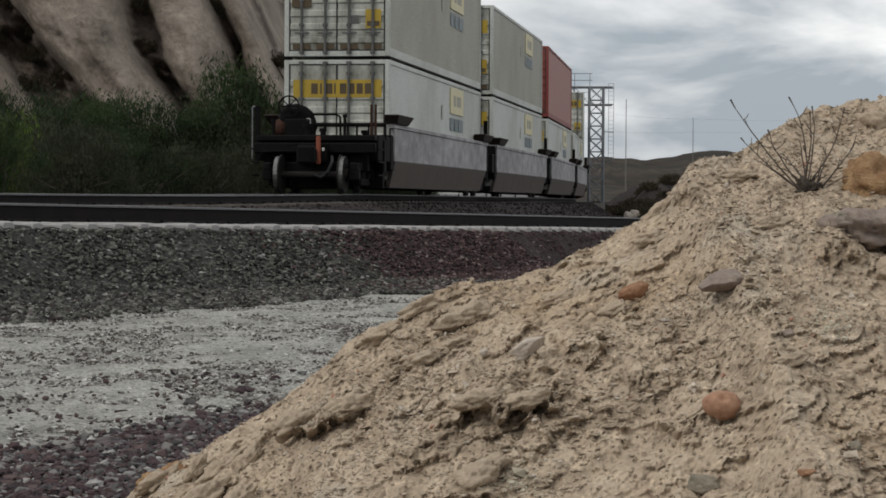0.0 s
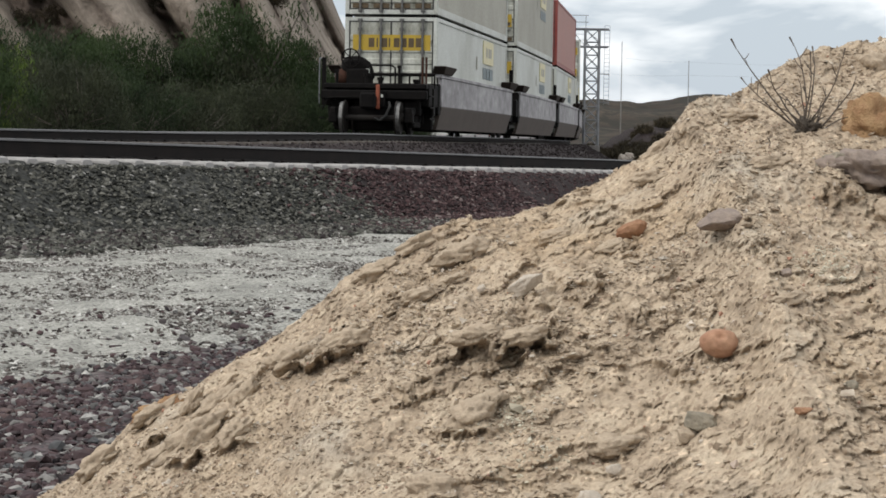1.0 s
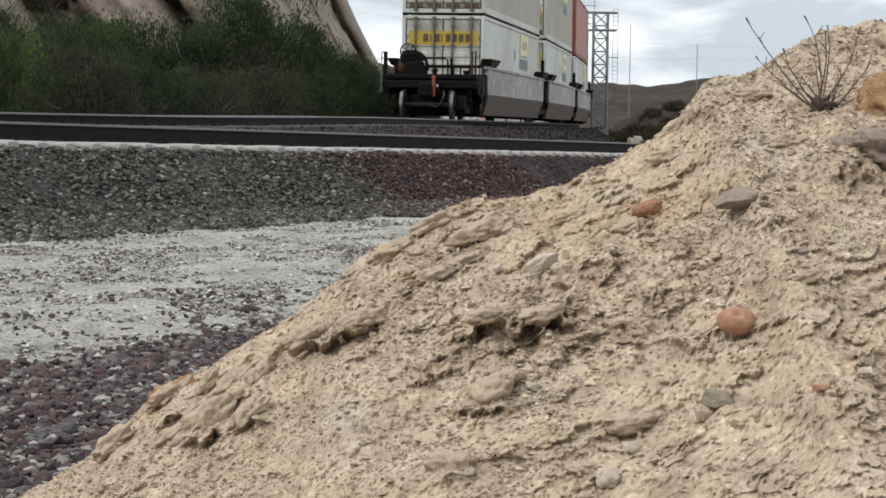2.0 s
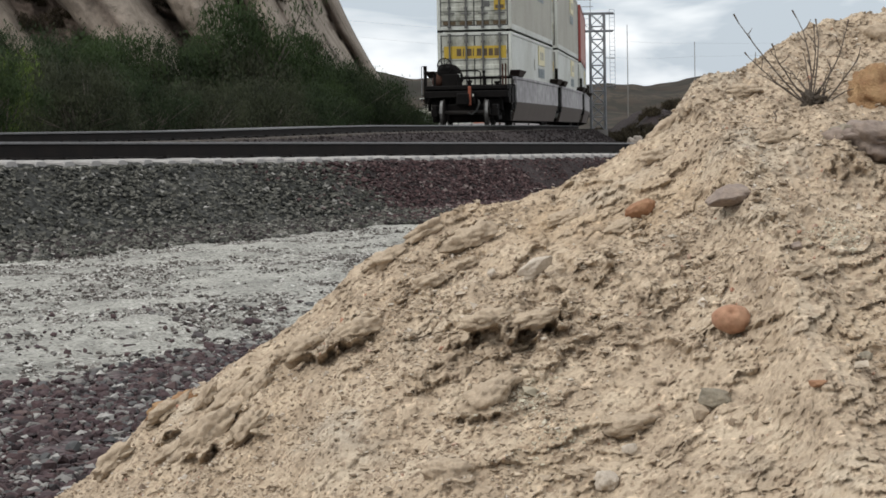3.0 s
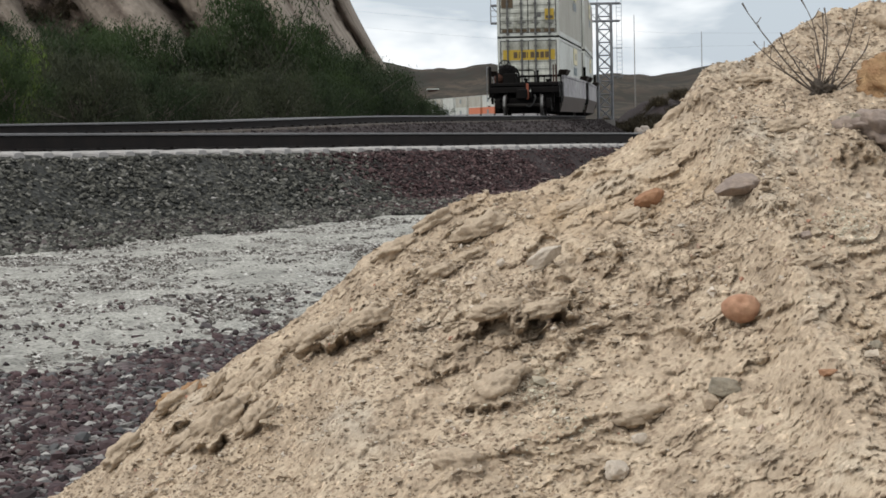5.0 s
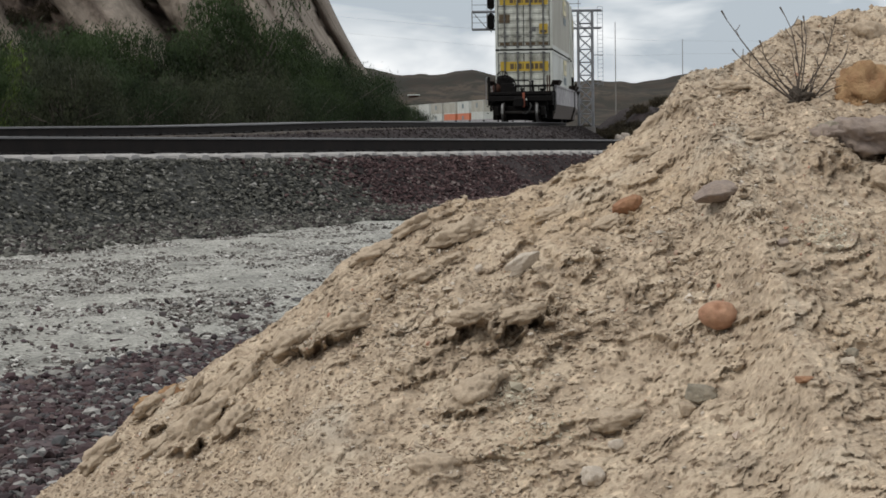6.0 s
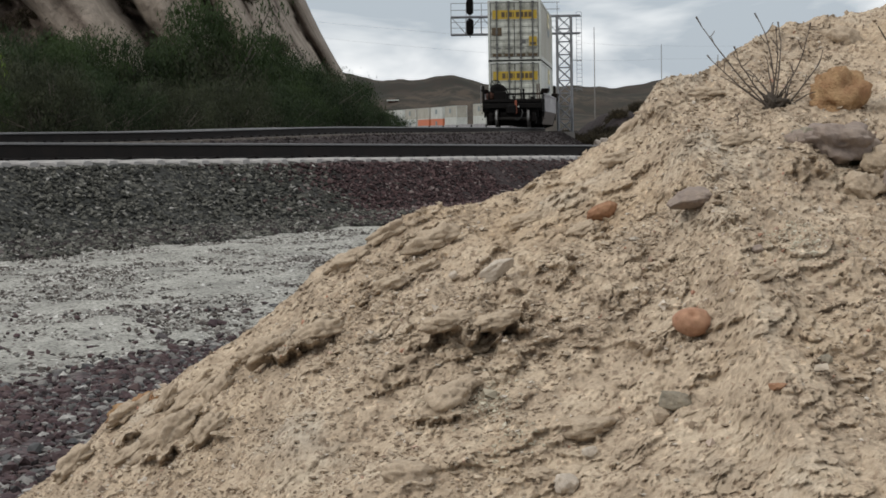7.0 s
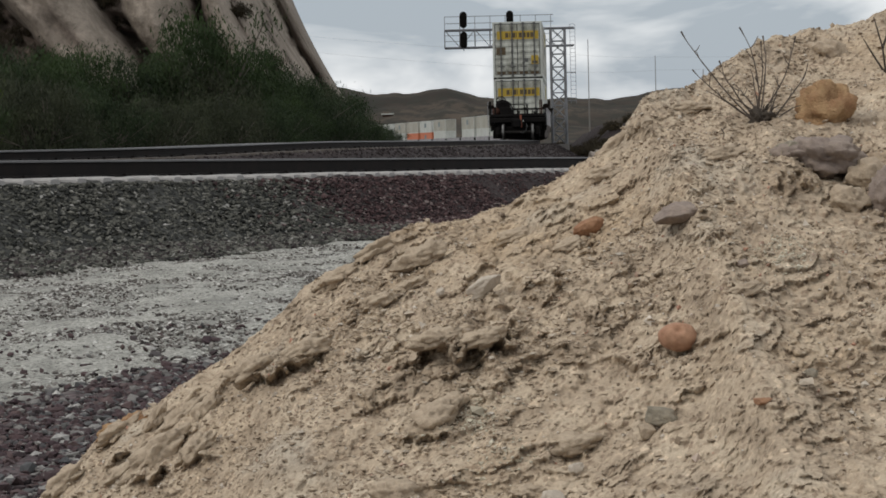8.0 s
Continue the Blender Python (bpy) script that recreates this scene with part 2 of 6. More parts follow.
def lump(seed, size=(1, 1, 1), rough=0.25, detail=3, cuts=0):
    """A rough stone as a bmesh."""
    bm = bmesh.new()
    bmesh.ops.create_icosphere(bm, subdivisions=detail, radius=1.0)
    off = Vector((seed * 3.7, seed * 1.9, -seed * 2.3))
    rg = random.Random(seed * 7 + 1)
    planes = []
    for k in range(cuts):
        planes.append((Vector((rg.gauss(0, 1), rg.gauss(0, 1), rg.gauss(0, 1))).normalized(), rg.uniform(0.5, 0.85)))
    for v in bm.verts:
        d = v.co.normalized()
        q = d * (1 + rough * noise.fractal(d * 1.3 + off, 0.9, 2.1, 4))
        for n_, r_ in planes:
            over = q.dot(n_) - r_
            if over > 0:
                q -= n_ * over * 0.93
        q *= 1 + (0.16 if not cuts else 0.08) * noise.fractal(d * 6 + off, 0.8, 2.0, 4)
        v.co = Vector((q.x * size[0], q.y * size[1], q.z * size[2]))
    for f in bm.faces:
        f.smooth = True
    return bm


# ---- track lines ----
class Line:
    """A path on the plan from headings (degrees to the right of +y) along its length."""

    def __init__(self, x, y, knots):
        s = np.arange(knots[0][0], knots[-1][0], 0.25)
        h = np.radians(np.interp(s, [k[0] for k in knots], [k[1] for k in knots]))
        px, py = np.cumsum(np.sin(h)) * 0.25, np.cumsum(np.cos(h)) * 0.25
        i = int(np.argmin(abs(s)))
        self.s, self.h = s, h
        self.x, self.y = px - px[i] + x, py - py[i] + y

    def at(self, s):
        return np.interp(s, self.s, self.x), np.interp(s, self.s, self.y), np.interp(s, self.s, self.h)

    def offset(self, px, py):
        """The signed distance to the right of the line, and the length along it, of points."""
        best, where, side = np.full(px.shape, 1e9), np.zeros(px.shape), np.zeros(px.shape)
        for j in range(0, len(self.s), 4):
            dx, dy = px - self.x[j], py - self.y[j]
            d = dx * dx + dy * dy
            better = d < best
            best = np.where(better, d, best)
            where = np.where(better, self.s[j], where)
            side = np.where(better, dx * math.cos(self.h[j]) - dy * math.sin(self.h[j]), side)
        return np.where(best < 400, side, np.sign(side) * np.sqrt(best)), where


FAR = Line(-2.846, 53.38, [(-60, 40), (0, 10.11), (6, 8.31), (25, 8.43), (45, 6.39), (60, 6.27), (72, 3.98), (90, 3.2), (150, 2.9), (300, 2.9), (365, 1.5), (400, -3), (440, -8), (520, -10), (900, -12)])
NEAR = Line(-5.484, 28.15, [(-40, 36), (0, 26.4), (40, 17.2), (60, 12.5), (100, 8), (160, 3.5), (300, 1), (700, -5)])  # outer ends of the ties
FAR_RAIL = 1.38


def far_top(s):
    """The far rails' height: they dip where the track comes round the bend."""
    return FAR_RAIL - 0.075 * smooth(2, -14, s)


def near_tie(s):
    return 0.935 - 0.0122 * np.clip(s, -20, 55)


# ---- ground ----
def ground_height(px, py):
    r = np.hypot(px, py)
    dn, sn = NEAR.offset(px, py)
    df, sf = FAR.offset(px, py)
    plain = 0.035 * fbm(px * 0.5, py * 0.5, 3, 5)
    plain = np.where(df < -1.0, 0.75 + 0.25 * fbm(px * 0.1, py * 0.1, 3, 8), plain)
    plain = plain + smooth(70, 160, r) * smooth(-1, 2, dn) * 0.5 + smooth(150, 400, r) * 0.4
    near = near_tie(sn) - 0.06 - 0.06 * smooth(-0.05, 0.05, dn) - np.maximum(0, np.abs(dn + 1.3) - 1.55) / 1.55
    far = far_top(sf) - 0.24 - np.maximum(0, np.abs(df) - 1.75) / 1.7
    between = (dn < 0) & (df > 0)
    plain = np.where(between & (r < 200), np.minimum(near_tie(sn), 1.0) - 0.25, plain)
    bank = smooth(13.2, 18.5, px - (py - 185) * 0.06 + 1.2 * fbm(px * 0.15, py * 0.1, 3, 9)) * smooth(178, 205, py) * smooth(520, 300, py)
    plain = plain + bank * (2.9 + 0.5 * fbm(px * 0.3, py * 0.12, 4, 10))
    h = np.maximum(plain, np.maximum(near, far))
    return h, dn, sn, df


def build_ground():
    az = np.radians(np.concatenate([np.linspace(-180, -20, 33)[:-1], np.linspace(-20, -13, 15)[:-1], np.linspace(-13, 13, 261), np.linspace(13, 20, 15)[1:], np.linspace(20, 180, 33)[1:]]))
    rr = np.concatenate([[0.02, 0.4, 1.0, 1.8], np.geomspace(2.5, 22, 110), np.geomspace(22.1, 58, 240), np.geomspace(58.5, 120, 60), np.geomspace(122, 4600, 90)])
    a, r = np.meshgrid(az, rr)
    px, py = r * np.sin(a), r * np.cos(a)
    h, dn, sn, df = ground_height(px, py)
    loose = np.where((r < 130), 0.012 * fbm(px * 9, py * 9, 2, 3) + 0.02 * fbm(px * 2, py * 2, 2, 4), 0)
    h = h + loose
    verts = np.stack([px.ravel(), py.ravel(), h.ravel()], 1)
    m, n, l, b = material("gravel_ground", 0.95, 0, 0.15)
    geo = n.new("ShaderNodeTexCoord").outputs["Object"]
    att = n.new("ShaderNodeAttribute")
    att.attribute_name = "zone"
    zone = n.new("ShaderNodeSeparateColor")
    l.new(att.outputs["Color"], zone.inputs["Color"])
    fine = noise_node(n, l, 14, 5, 0.65, geo)
    mid = noise_node(n, l, 1.4, 4, 0.6, geo)
    cell = n.new("ShaderNodeTexVoronoi")
    cell.inputs["Scale"].default_value = 24.0
    l.new(geo, cell.inputs["Vector"])
    stone = ramp(n, l, cell.outputs["Color"], [(0.2, (0.5,) * 3), (0.8, (1.35,) * 3)])
    dust = ramp(n, l, fine, [(0.3, (0.25, 0.247, 0.222)), (0.7, (0.37, 0.366, 0.333))])
    small = n.new("ShaderNodeTexVoronoi")
    small.inputs["Scale"].default_value = 55.0
    l.new(geo, small.inputs["Vector"])
    chip = ramp(n, l, small.outputs["Color"], [(0.22, (0.35, 0.35, 0.35)), (0.40, (0.9, 0.9, 0.9)), (0.75, (1.05,) * 3), (0.9, (1.3,) * 3)])
    patchy = ramp(n, l, noise_node(n, l, 2.3, 5, 0.65, geo, (0.7, 0.35, 1)), [(0.36, (0.66, 0.66, 0.66)), (0.58, (1.05,) * 3)])
    dust = mixed(n, l, 1.0, mixed(n, l, 0.85, dust, chip, "MULTIPLY"), patchy, "MULTIPLY")
    purple = mixed(n, l, 1.0, ramp(n, l, mid, [(0.35, (0.05, 0.040, 0.042)), (0.65, (0.085, 0.066, 0.068))]), stone, "MULTIPLY")
    grey = mixed(n, l, 1.0, ramp(n, l, mid, [(0.35, (0.026, 0.027, 0.025)), (0.65, (0.052, 0.052, 0.048))]), stone, "MULTIPLY")
    red = mixed(n, l, 1.0, ramp(n, l, mid, [(0.35, (0.019, 0.014, 0.014)), (0.65, (0.034, 0.025, 0.025))]), stone, "MULTIPLY")
    c = mixed(n, l, zone.outputs["Red"], grey, purple)
    c = mixed(n, l, zone.outputs["Blue"], c, red)
    wob = n.new("ShaderNodeMath")
    wob.operation = "MULTIPLY_ADD"
    l.new(mid, wob.inputs[0])
    wob.inputs[1].default_value = 0.9
    l.new(zone.outputs["Green"], wob.inputs[2])
    path = ramp(n, l, wob.outputs[0], [(0.62, (0, 0, 0)), (1.02, (1, 1, 1))])
    c = mixed(n, l, path, c, dust)
    l.new(c, b.inputs["Base Color"])
    bumped(n, l, b, cell.outputs["Distance"], 0.5, 0.02)
    me = mesh_arrays("ground", verts, grid_faces(len(rr), len(az)), m, True)
    # what lies where: red channel purple stones, green dust of the service track, blue red ballast
    wobble = 0.5 * fbm(px * 0.4, py * 0.4, 3, 21)
    toe = dn + 0.6 * fbm(px * 0.3, py * 0.3, 3, 22)
    shoulder = smooth(3.6, 1.9, toe)
    redder = smooth(6.0, 10.0, sn + 2.0 * wobble) * smooth(6, 2.5, dn)
    along = py - 2.0 * px + 2.0 * wobble
    lane = smooth(14.4, 16.6, along) * (1 - shoulder) * smooth(75, 48, r)
    lane = lane * (1 - smooth(-1.0, -2.0, dn))
    purple_zone = (1 - smooth(14.2, 17.0, along)) * (1 - shoulder)
    back = smooth(-2.0, -5.0, df)
    wild = np.maximum(back, smooth(120, 200, r))
    col = np.stack([purple_zone.ravel(), lane.ravel(), np.maximum(np.maximum(redder, 0.7 * wild), smooth(-2.2, -3.2, dn)).ravel(), np.ones(r.size)], 1)
    layer = me.color_attributes.new("zone", "FLOAT_COLOR", "POINT")
    layer.data.foreach_set("color", col.astype(np.float32).ravel())
    tagged(new("ground", me), "gravel ground with ballast banks and a pale dusty service track", "ground", kind="structure")


# ---- mound ----
RIDGE_X = [-3.0, -1.5, -0.99, -0.775, -0.55, -0.40, -0.243, -0.099, 0.089, 0.275, 0.433, 0.548, 0.625, 0.72, 0.86, 1.02, 1.22, 1.5, 2.6]
RIDGE_Z = [-1.25, -1.2, -0.90, -0.71, -0.57, -0.464, -0.33, -0.255, -0.176, -0.134, -0.067, 0.003, 0.110, 0.130, 0.212, 0.278, 0.335, 0.385, 0.46]


def mound_base(x, y):
    """The height of the sand mound, without its fine relief, over the eye's height."""
    top = np.interp(x, RIDGE_X, RIDGE_Z)
    crest = 5.7 + 0.7 * smooth(0.6, 1.2, x)
    d = crest - y
    front = 0.33 * np.clip(d, 0, 9) - 0.10 * smooth(0, 0.8, d) * 0.8 + 0.06 * smooth(0.46, 1.0, x) * smooth(-0.05, 0.5, d)
    back = np.where(d < 0, 0.25 * d * d + 0.10 * -d, 0)
    return top - front - back


# larger overhangs in the crust: x, picture-up coordinate, half width, reach
LEDGES = [(-0.565, -0.600, 0.05, 0.085), (-0.455, -0.585, 0.04, 0.05), (-0.50, -0.525, 0.05, 0.05), (0.30, -0.245, 0.06, 0.05), (0.43, -0.30, 0.05, 0.035), (0.22, -0.42, 0.05, 0.035), (-0.05, -0.47, 0.06, 0.04), (0.114, -0.38, 0.12, 0.113), (-0.314, -0.415, 0.122, 0.115), (0.061, -0.195, 0.066, 0.05), (-0.126, -0.3, 0.04, 0.041), (0.595, -0.125, 0.067, 0.035), (0.865, -0.075, 0.068, 0.035), (0.586, 0.03, 0.03, 0.045), (-0.672, -0.575, 0.056, 0.06), (0.301, -0.575, 0.067, 0.04), (0.034, -0.54, 0.068, 0.051)]


def sawtooth(f, rise):
    return np.where(f < rise, smooth(0, rise, f), (1 - np.clip((f - rise) / (1 - rise), 0, 1)) ** 1.6)


def plates(u, v, seed, tilt=0.9):
    """Broken flakes over a plane: each cell its own height, its lower lip standing proud; and the distance to its edge."""
    iu, iv = np.floor(u), np.floor(v)
    first, second = np.full(u.shape, 9.0), np.full(u.shape, 9.0)
    high = np.zeros(u.shape)
    for du in (-1, 0, 1):
        for dv in (-1, 0, 1):
            cu, cv = iu + du, iv + dv
            ox, oy = u - cu - hash_grid(cu, cv, seed), v - cv - hash_grid(cu, cv, seed + 1)
            d = ox * ox + oy * oy
            own = hash_grid(cu, cv, seed + 2)
            nearer = d < first
            second = np.where(nearer, first, np.minimum(second, d))
            high = np.where(nearer, own * own * (1.0 - tilt * oy) + 0.15 * ox * (own - 0.5), high)
            first = np.where(nearer, d, first)
    return high, np.sqrt(second) - np.sqrt(first)


def mound_point(x, y):
    """Points of the mound with its crust: broken shelves jut out over hollows, flakes and crumbs lie between."""
    z = mound_base(x, y)
    w1, w2 = fbm(x * 1.7, y * 1.3, 3, 31), fbm(x * 5, y * 4, 4, 32)
    fine = fbm(x * 30, y * 20, 4, 36, 0.65)
    crumbs = np.maximum(0, fbm(x * 110, y * 70, 3, 37)) ** 1.4
    z = z + 0.024 * w1 + 0.018 * w2 + 0.013 * fbm(x * 9, y * 5, 4, 33)
    e = z * 4.3 / np.maximum(y, 1.0)
    rough = fbm(x * 11, e * 16, 4, 41, 0.6)
    calm = 1 - 0.6 * smooth(0.25, -0.15, x + 0.3 * w1) * smooth(-0.40, -0.50, e)
    calm = calm * (1 - 0.35 * smooth(-0.40, -0.52, e))
    calm = calm * (1 - 0.5 * smooth(0.25, 0.6, x + 0.2 * w2) * smooth(-0.22, -0.05, e))
    q = e - 0.34 * x + 0.05 * w1 + 0.030 * w2 + 0.030 * rough + 0.010 * fine
    p = np.zeros(x.shape)
    # long broken shelves
    for period, amp, seed, thr, along in ((0.14, 0.036, 71, 0.22, 1.4), (0.062, 0.024, 75, 0.14, 1.7), (0.027, 0.010, 79, 0.10, 2.4)):
        ph = q / period + 0.9 * fbm(x / (period * 3.2), e / (period * 1.6), 5, seed, 0.66)
        mask = smooth(thr, thr + 0.35, fbm(x / (period * along), e / (period * along * 0.6), 3, seed + 1))
        p = p + calm * amp * mask * sawtooth(ph - np.floor(ph), 0.07)
    for lx, le, wide, reach in LEDGES:
        up = (e - le) - 0.22 * (x - lx) + 0.046 * fbm(x * 17, e * 20, 5, 91, 0.66) + 0.012 * rough
        side = np.exp(-(((x - lx) / wide) ** 4))
        p = p + reach * side * np.where(up < 0, smooth(-0.018, 0.0, up), (1 - np.clip(up / 0.13, 0, 1)) ** 1.5)
    # flakes of four sizes, lying along the beds, in patches
    bed = e - 0.30 * x
    ragged = fbm(x * 70, e * 80, 3, 43, 0.7)
    for size, flat, amp, seed, thr in ((0.10, 0.42, 0.030, 301, 0.05), (0.042, 0.45, 0.017, 311, -0.02), (0.017, 0.5, 0.0075, 321, -0.25), (0.0075, 0.6, 0.0042, 331, -0.6)):
        warp_u = 0.30 * fbm(x / (size * 0.5), e / (size * 0.4), 3, seed + 7, 0.7)
        warp_v = 0.34 * fbm(x / (size * 0.45), e / (size * 0.35), 3, seed + 8, 0.7)
        high, lip = plates(x / size + warp_u, bed / (size * flat) + warp_v, seed, 0.9)
        patch = smooth(thr, thr + 0.3, fbm(x / (size * 3.2), e / (size * 1.8), 3, seed + 9))
        p = p + amp * high * patch * smooth(0.0, 0.10, lip) * (0.3 + 0.7 * calm)
    p = (p + 0.008 * rough * calm + 0.0016 * ragged) * (1 - 0.15 * smooth(5.0, 5.7, y))
    z = z + 0.0040 * fine + 0.0035 * crumbs + 0.20 * p
    return x, y - p - 0.006 * fine - 0.004 * crumbs, z


EYE = 1.2


def build_mound():
    # columns spread like a fan, closer rows on the flank
    fan = np.concatenate([np.linspace(-0.62, -0.225, 40)[:-1], np.linspace(-0.222, 0.232, 650), np.linspace(0.235, 0.62, 40)[1:]])
    gy = np.concatenate([np.linspace(2.2, 3.4, 30)[:-1], np.linspace(3.4, 6.5, 670), np.linspace(6.55, 9.0, 30)[1:]])
    slope, y = np.meshgrid(fan, gy)
    gx0, gy0 = slope * y, y
    x, y, z = mound_point(gx0, gy0)
    z = z + EYE
    edge = smooth(-0.60, -0.40, slope) * smooth(0.60, 0.45, slope) * smooth(9.0, 8.0, gy0) * smooth(2.2, 2.8, gy0)
    z = np.maximum(z, -0.25) * edge - 0.25 * (1 - edge)
    faces = grid_faces(len(gy), len(fan))
    faces = faces[z.ravel()[faces].max(1) > -0.2]
    m, n, l, b = material("pale_sand", 0.95, 0, 0.12)
    geo = n.new("ShaderNodeTexCoord").outputs["Object"]
    big = noise_node(n, l, 1.7, 5, 0.6, geo)
    mid = noise_node(n, l, 9, 5, 0.62, geo, (1, 0.7, 1.6))
    fine = noise_node(n, l, 90, 4, 0.7, geo)
    c = ramp(n, l, mid, [(0.30, (0.28, 0.222, 0.162)), (0.50, (0.425, 0.342, 0.252)), (0.70, (0.50, 0.415, 0.312))])
    ochre = ramp(n, l, big, [(0.52, (0, 0, 0)), (0.70, (0.35,) * 3)])
    c = mixed(n, l, ochre, c, (0.41, 0.292, 0.172))
    pale = ramp(n, l, noise_node(n, l, 2.6, 4, 0.6, geo, (1.3, 0.8, 2)), [(0.55, (0, 0, 0)), (0.72, (0.6,) * 3)])
    c = mixed(n, l, pale, c, (0.43, 0.392, 0.328))
    speck = n.new("ShaderNodeTexVoronoi")
    speck.inputs["Scale"].default_value = 95.0
    l.new(geo, speck.inputs["Vector"])
    dots = ramp(n, l, speck.outputs["Color"], [(0.14, (0.62, 0.58, 0.56)), (0.35, (0.98,) * 3), (0.8, (1.0,) * 3), (0.92, (1.32, 1.3, 1.28))])
    c = mixed(n, l, 1.0, c, dots, "MULTIPLY")
    shade = ramp(n, l, fine, [(0.3, (0.8,) * 3), (0.7, (1.15,) * 3)])
    l.new(mixed(n, l, 1.0, c, shade, "MULTIPLY"), b.inputs["Base Color"])
    bumped(n, l, b, fine, 0.75, 0.007)
    me = mesh_arrays("sand_mound", np.stack([x.ravel(), y.ravel(), z.ravel()], 1), faces, m, True)
    tagged(new("sand_mound", me), "crumbling pale sandy mound with crusty broken layers", "mound", kind="structure")


build_ground()
build_mound()


# ---- railway tracks ----
def rail_mesh(name, line, off, tops, s0, s1, step, head_only, lift=0.0):
    """A rail swept along a line at a sideways offset; tops gives the height of its head."""
    if head_only:
        prof = [(-0.036, -0.030), (-0.036, -0.006), (-0.028, 0.0), (0.028, 0.0), (0.036, -0.006), (0.036, -0.030)]
    else:
        prof = [(-0.034, -0.031), (-0.009, -0.045), (-0.009, -0.14), (-0.07, -0.160), (-0.07, -0.176), (0.07, -0.176), (0.07, -0.160), (0.009, -0.14), (0.009, -0.045), (0.034, -0.031)]
    s = np.arange(s0, s1, step)
    x, y, h = line.at(s)
    verts = []
    for k in range(len(s)):
        c, d = math.cos(h[k]), math.sin(h[k])
        for u, w in prof:
            verts.append((x[k] + (off + u) * c, y[k] - (off + u) * d, tops(s[k]) + w + (lift if w > -0.1 else 0)))
    p = len(prof)
    faces = [(k * p + j, k * p + (j + 1) % p, (k + 1) * p + (j + 1) % p, (k + 1) * p + j) for k in range(len(s) - 1) for j in range(p)]
    faces += [tuple(range(p)), tuple(range((len(s) - 1) * p, len(s) * p))]
    return mesh_from(name, verts, faces, M_RAILHEAD if head_only else M_RAIL)


def tie_mesh(mat):
    bm = bmesh.new()
    prof = [(-0.14, -0.22), (-0.115, -0.035), (-0.085, -0.006), (-0.04, 0.0), (0.04, 0.0), (0.085, -0.006), (0.115, -0.035), (0.14, -0.22)]
    rings = [[bm.verts.new((x, u, w - drop * (w > -0.2))) for u, w in prof] for x, drop in ((-1.3, 0.02), (-1.26, 0.0), (1.26, 0.0), (1.3, 0.02))]
    for a, b in zip(rings, rings[1:]):
        for k in range(8):
            bm.faces.new((a[k], a[(k + 1) % 8], b[(k + 1) % 8], b[k]))
    bm.faces.new(rings[0])
    bm.faces.new(rings[-1][::-1])
    bmesh.ops.recalc_face_normals(bm, faces=bm.faces)
    return data_of("tie", bm, mat)


def clip_mesh():
    bm = bmesh.new()
    for s in (-1, 1):
        box(bm, 0.08 * s - 0.035, 0.08 * s + 0.035, -0.07, 0.07, 0.0, 0.035, 0.01)
    return data_of("rail_clip", bm, M_RAIL)


def build_track(name, label, line, centre, top, s0, s1, tie_range, tie_mat, lift=0.0):
    track = tagged(new(name), label, "railway track", "railway tracks", "structure")
    tie, clip = tie_mesh(tie_mat), clip_mesh()
    for off in (-0.7175 - 0.035, 0.7175 + 0.035):
        r = shared("rail", rail_mesh("rail", line, centre + off, top, s0, s1, 1.5, False, lift), track)
        shared("rail_head", rail_mesh("rail_head", line, centre + off, top, s0, s1, 1.5, True, lift), r, label="rail head worn bright by wheels")
    for k in range(tie_range[0], tie_range[1]):
        s = k * 0.61
        x, y, h = (float(v) for v in line.at(s))
        turn = pose(x + centre * math.cos(h), y - centre * math.sin(h), top(s) - 0.178 + random.uniform(-0.008, 0.008), 0, 0, -math.degrees(h) + random.uniform(-0.4, 0.4))
        t = shared("tie", tie, track, turn)
        for off in (-0.7525, 0.7525):
            shared("rail_clip", clip, t, pose(off, 0, 0))


build_track("near_track", "dark steel rails on pale concrete ties", NEAR, -1.3, lambda s: float(near_tie(s)) + 0.178, -25, 200, (-14, 110), M_TIE, 0.06)
build_track("far_track", "dark steel rails curving away behind the nearer track", FAR, 0.0, lambda s: float(far_top(s)), -50, 640, (-60, 60), M_WOODTIE)


# ---- train ----
PITCH, SPEED, LENGTH, START = 19.2, 8.006, 16.15, 0.927
moving = []  # things that ride on the far track: object, place of its unit along the train


def container_body_mesh(mat, detail):
    bm = bmesh.new()
    w, h, le = 1.29, 2.88, LENGTH
    box(bm, -w + 0.03, w - 0.03, 0.05, le - 0.03, 0.06, h - 0.05)
    return data_of("body", bm, mat)


def container_frame_mesh(mat):
    bm = bmesh.new()
    w, h, le = 1.29, 2.88, LENGTH
    for s in (-1, 1):
        for y in (0.0, le - 0.12):
            box(bm, s * w - 0.06 * (s > 0) * 2, s * w + 0.12 * (s < 0), y, y + 0.12, 0, h, 0.015)
        for z in (0.0, h - 0.11):
            box(bm, s * (w - 0.035) - 0.03, s * (w - 0.035) + 0.03, 0.12, le - 0.12, z, z + (0.2 if z == 0 else 0.11), 0.01)
    for y in (0.0, le - 0.09):
        box(bm, -w + 0.12, w - 0.12, y, y + 0.09, 0, 0.14, 0.01)
        box(bm, -w + 0.12, w - 0.12, y, y + 0.09, h - 0.11, h, 0.01)
    return data_of("frame", bm, mat)


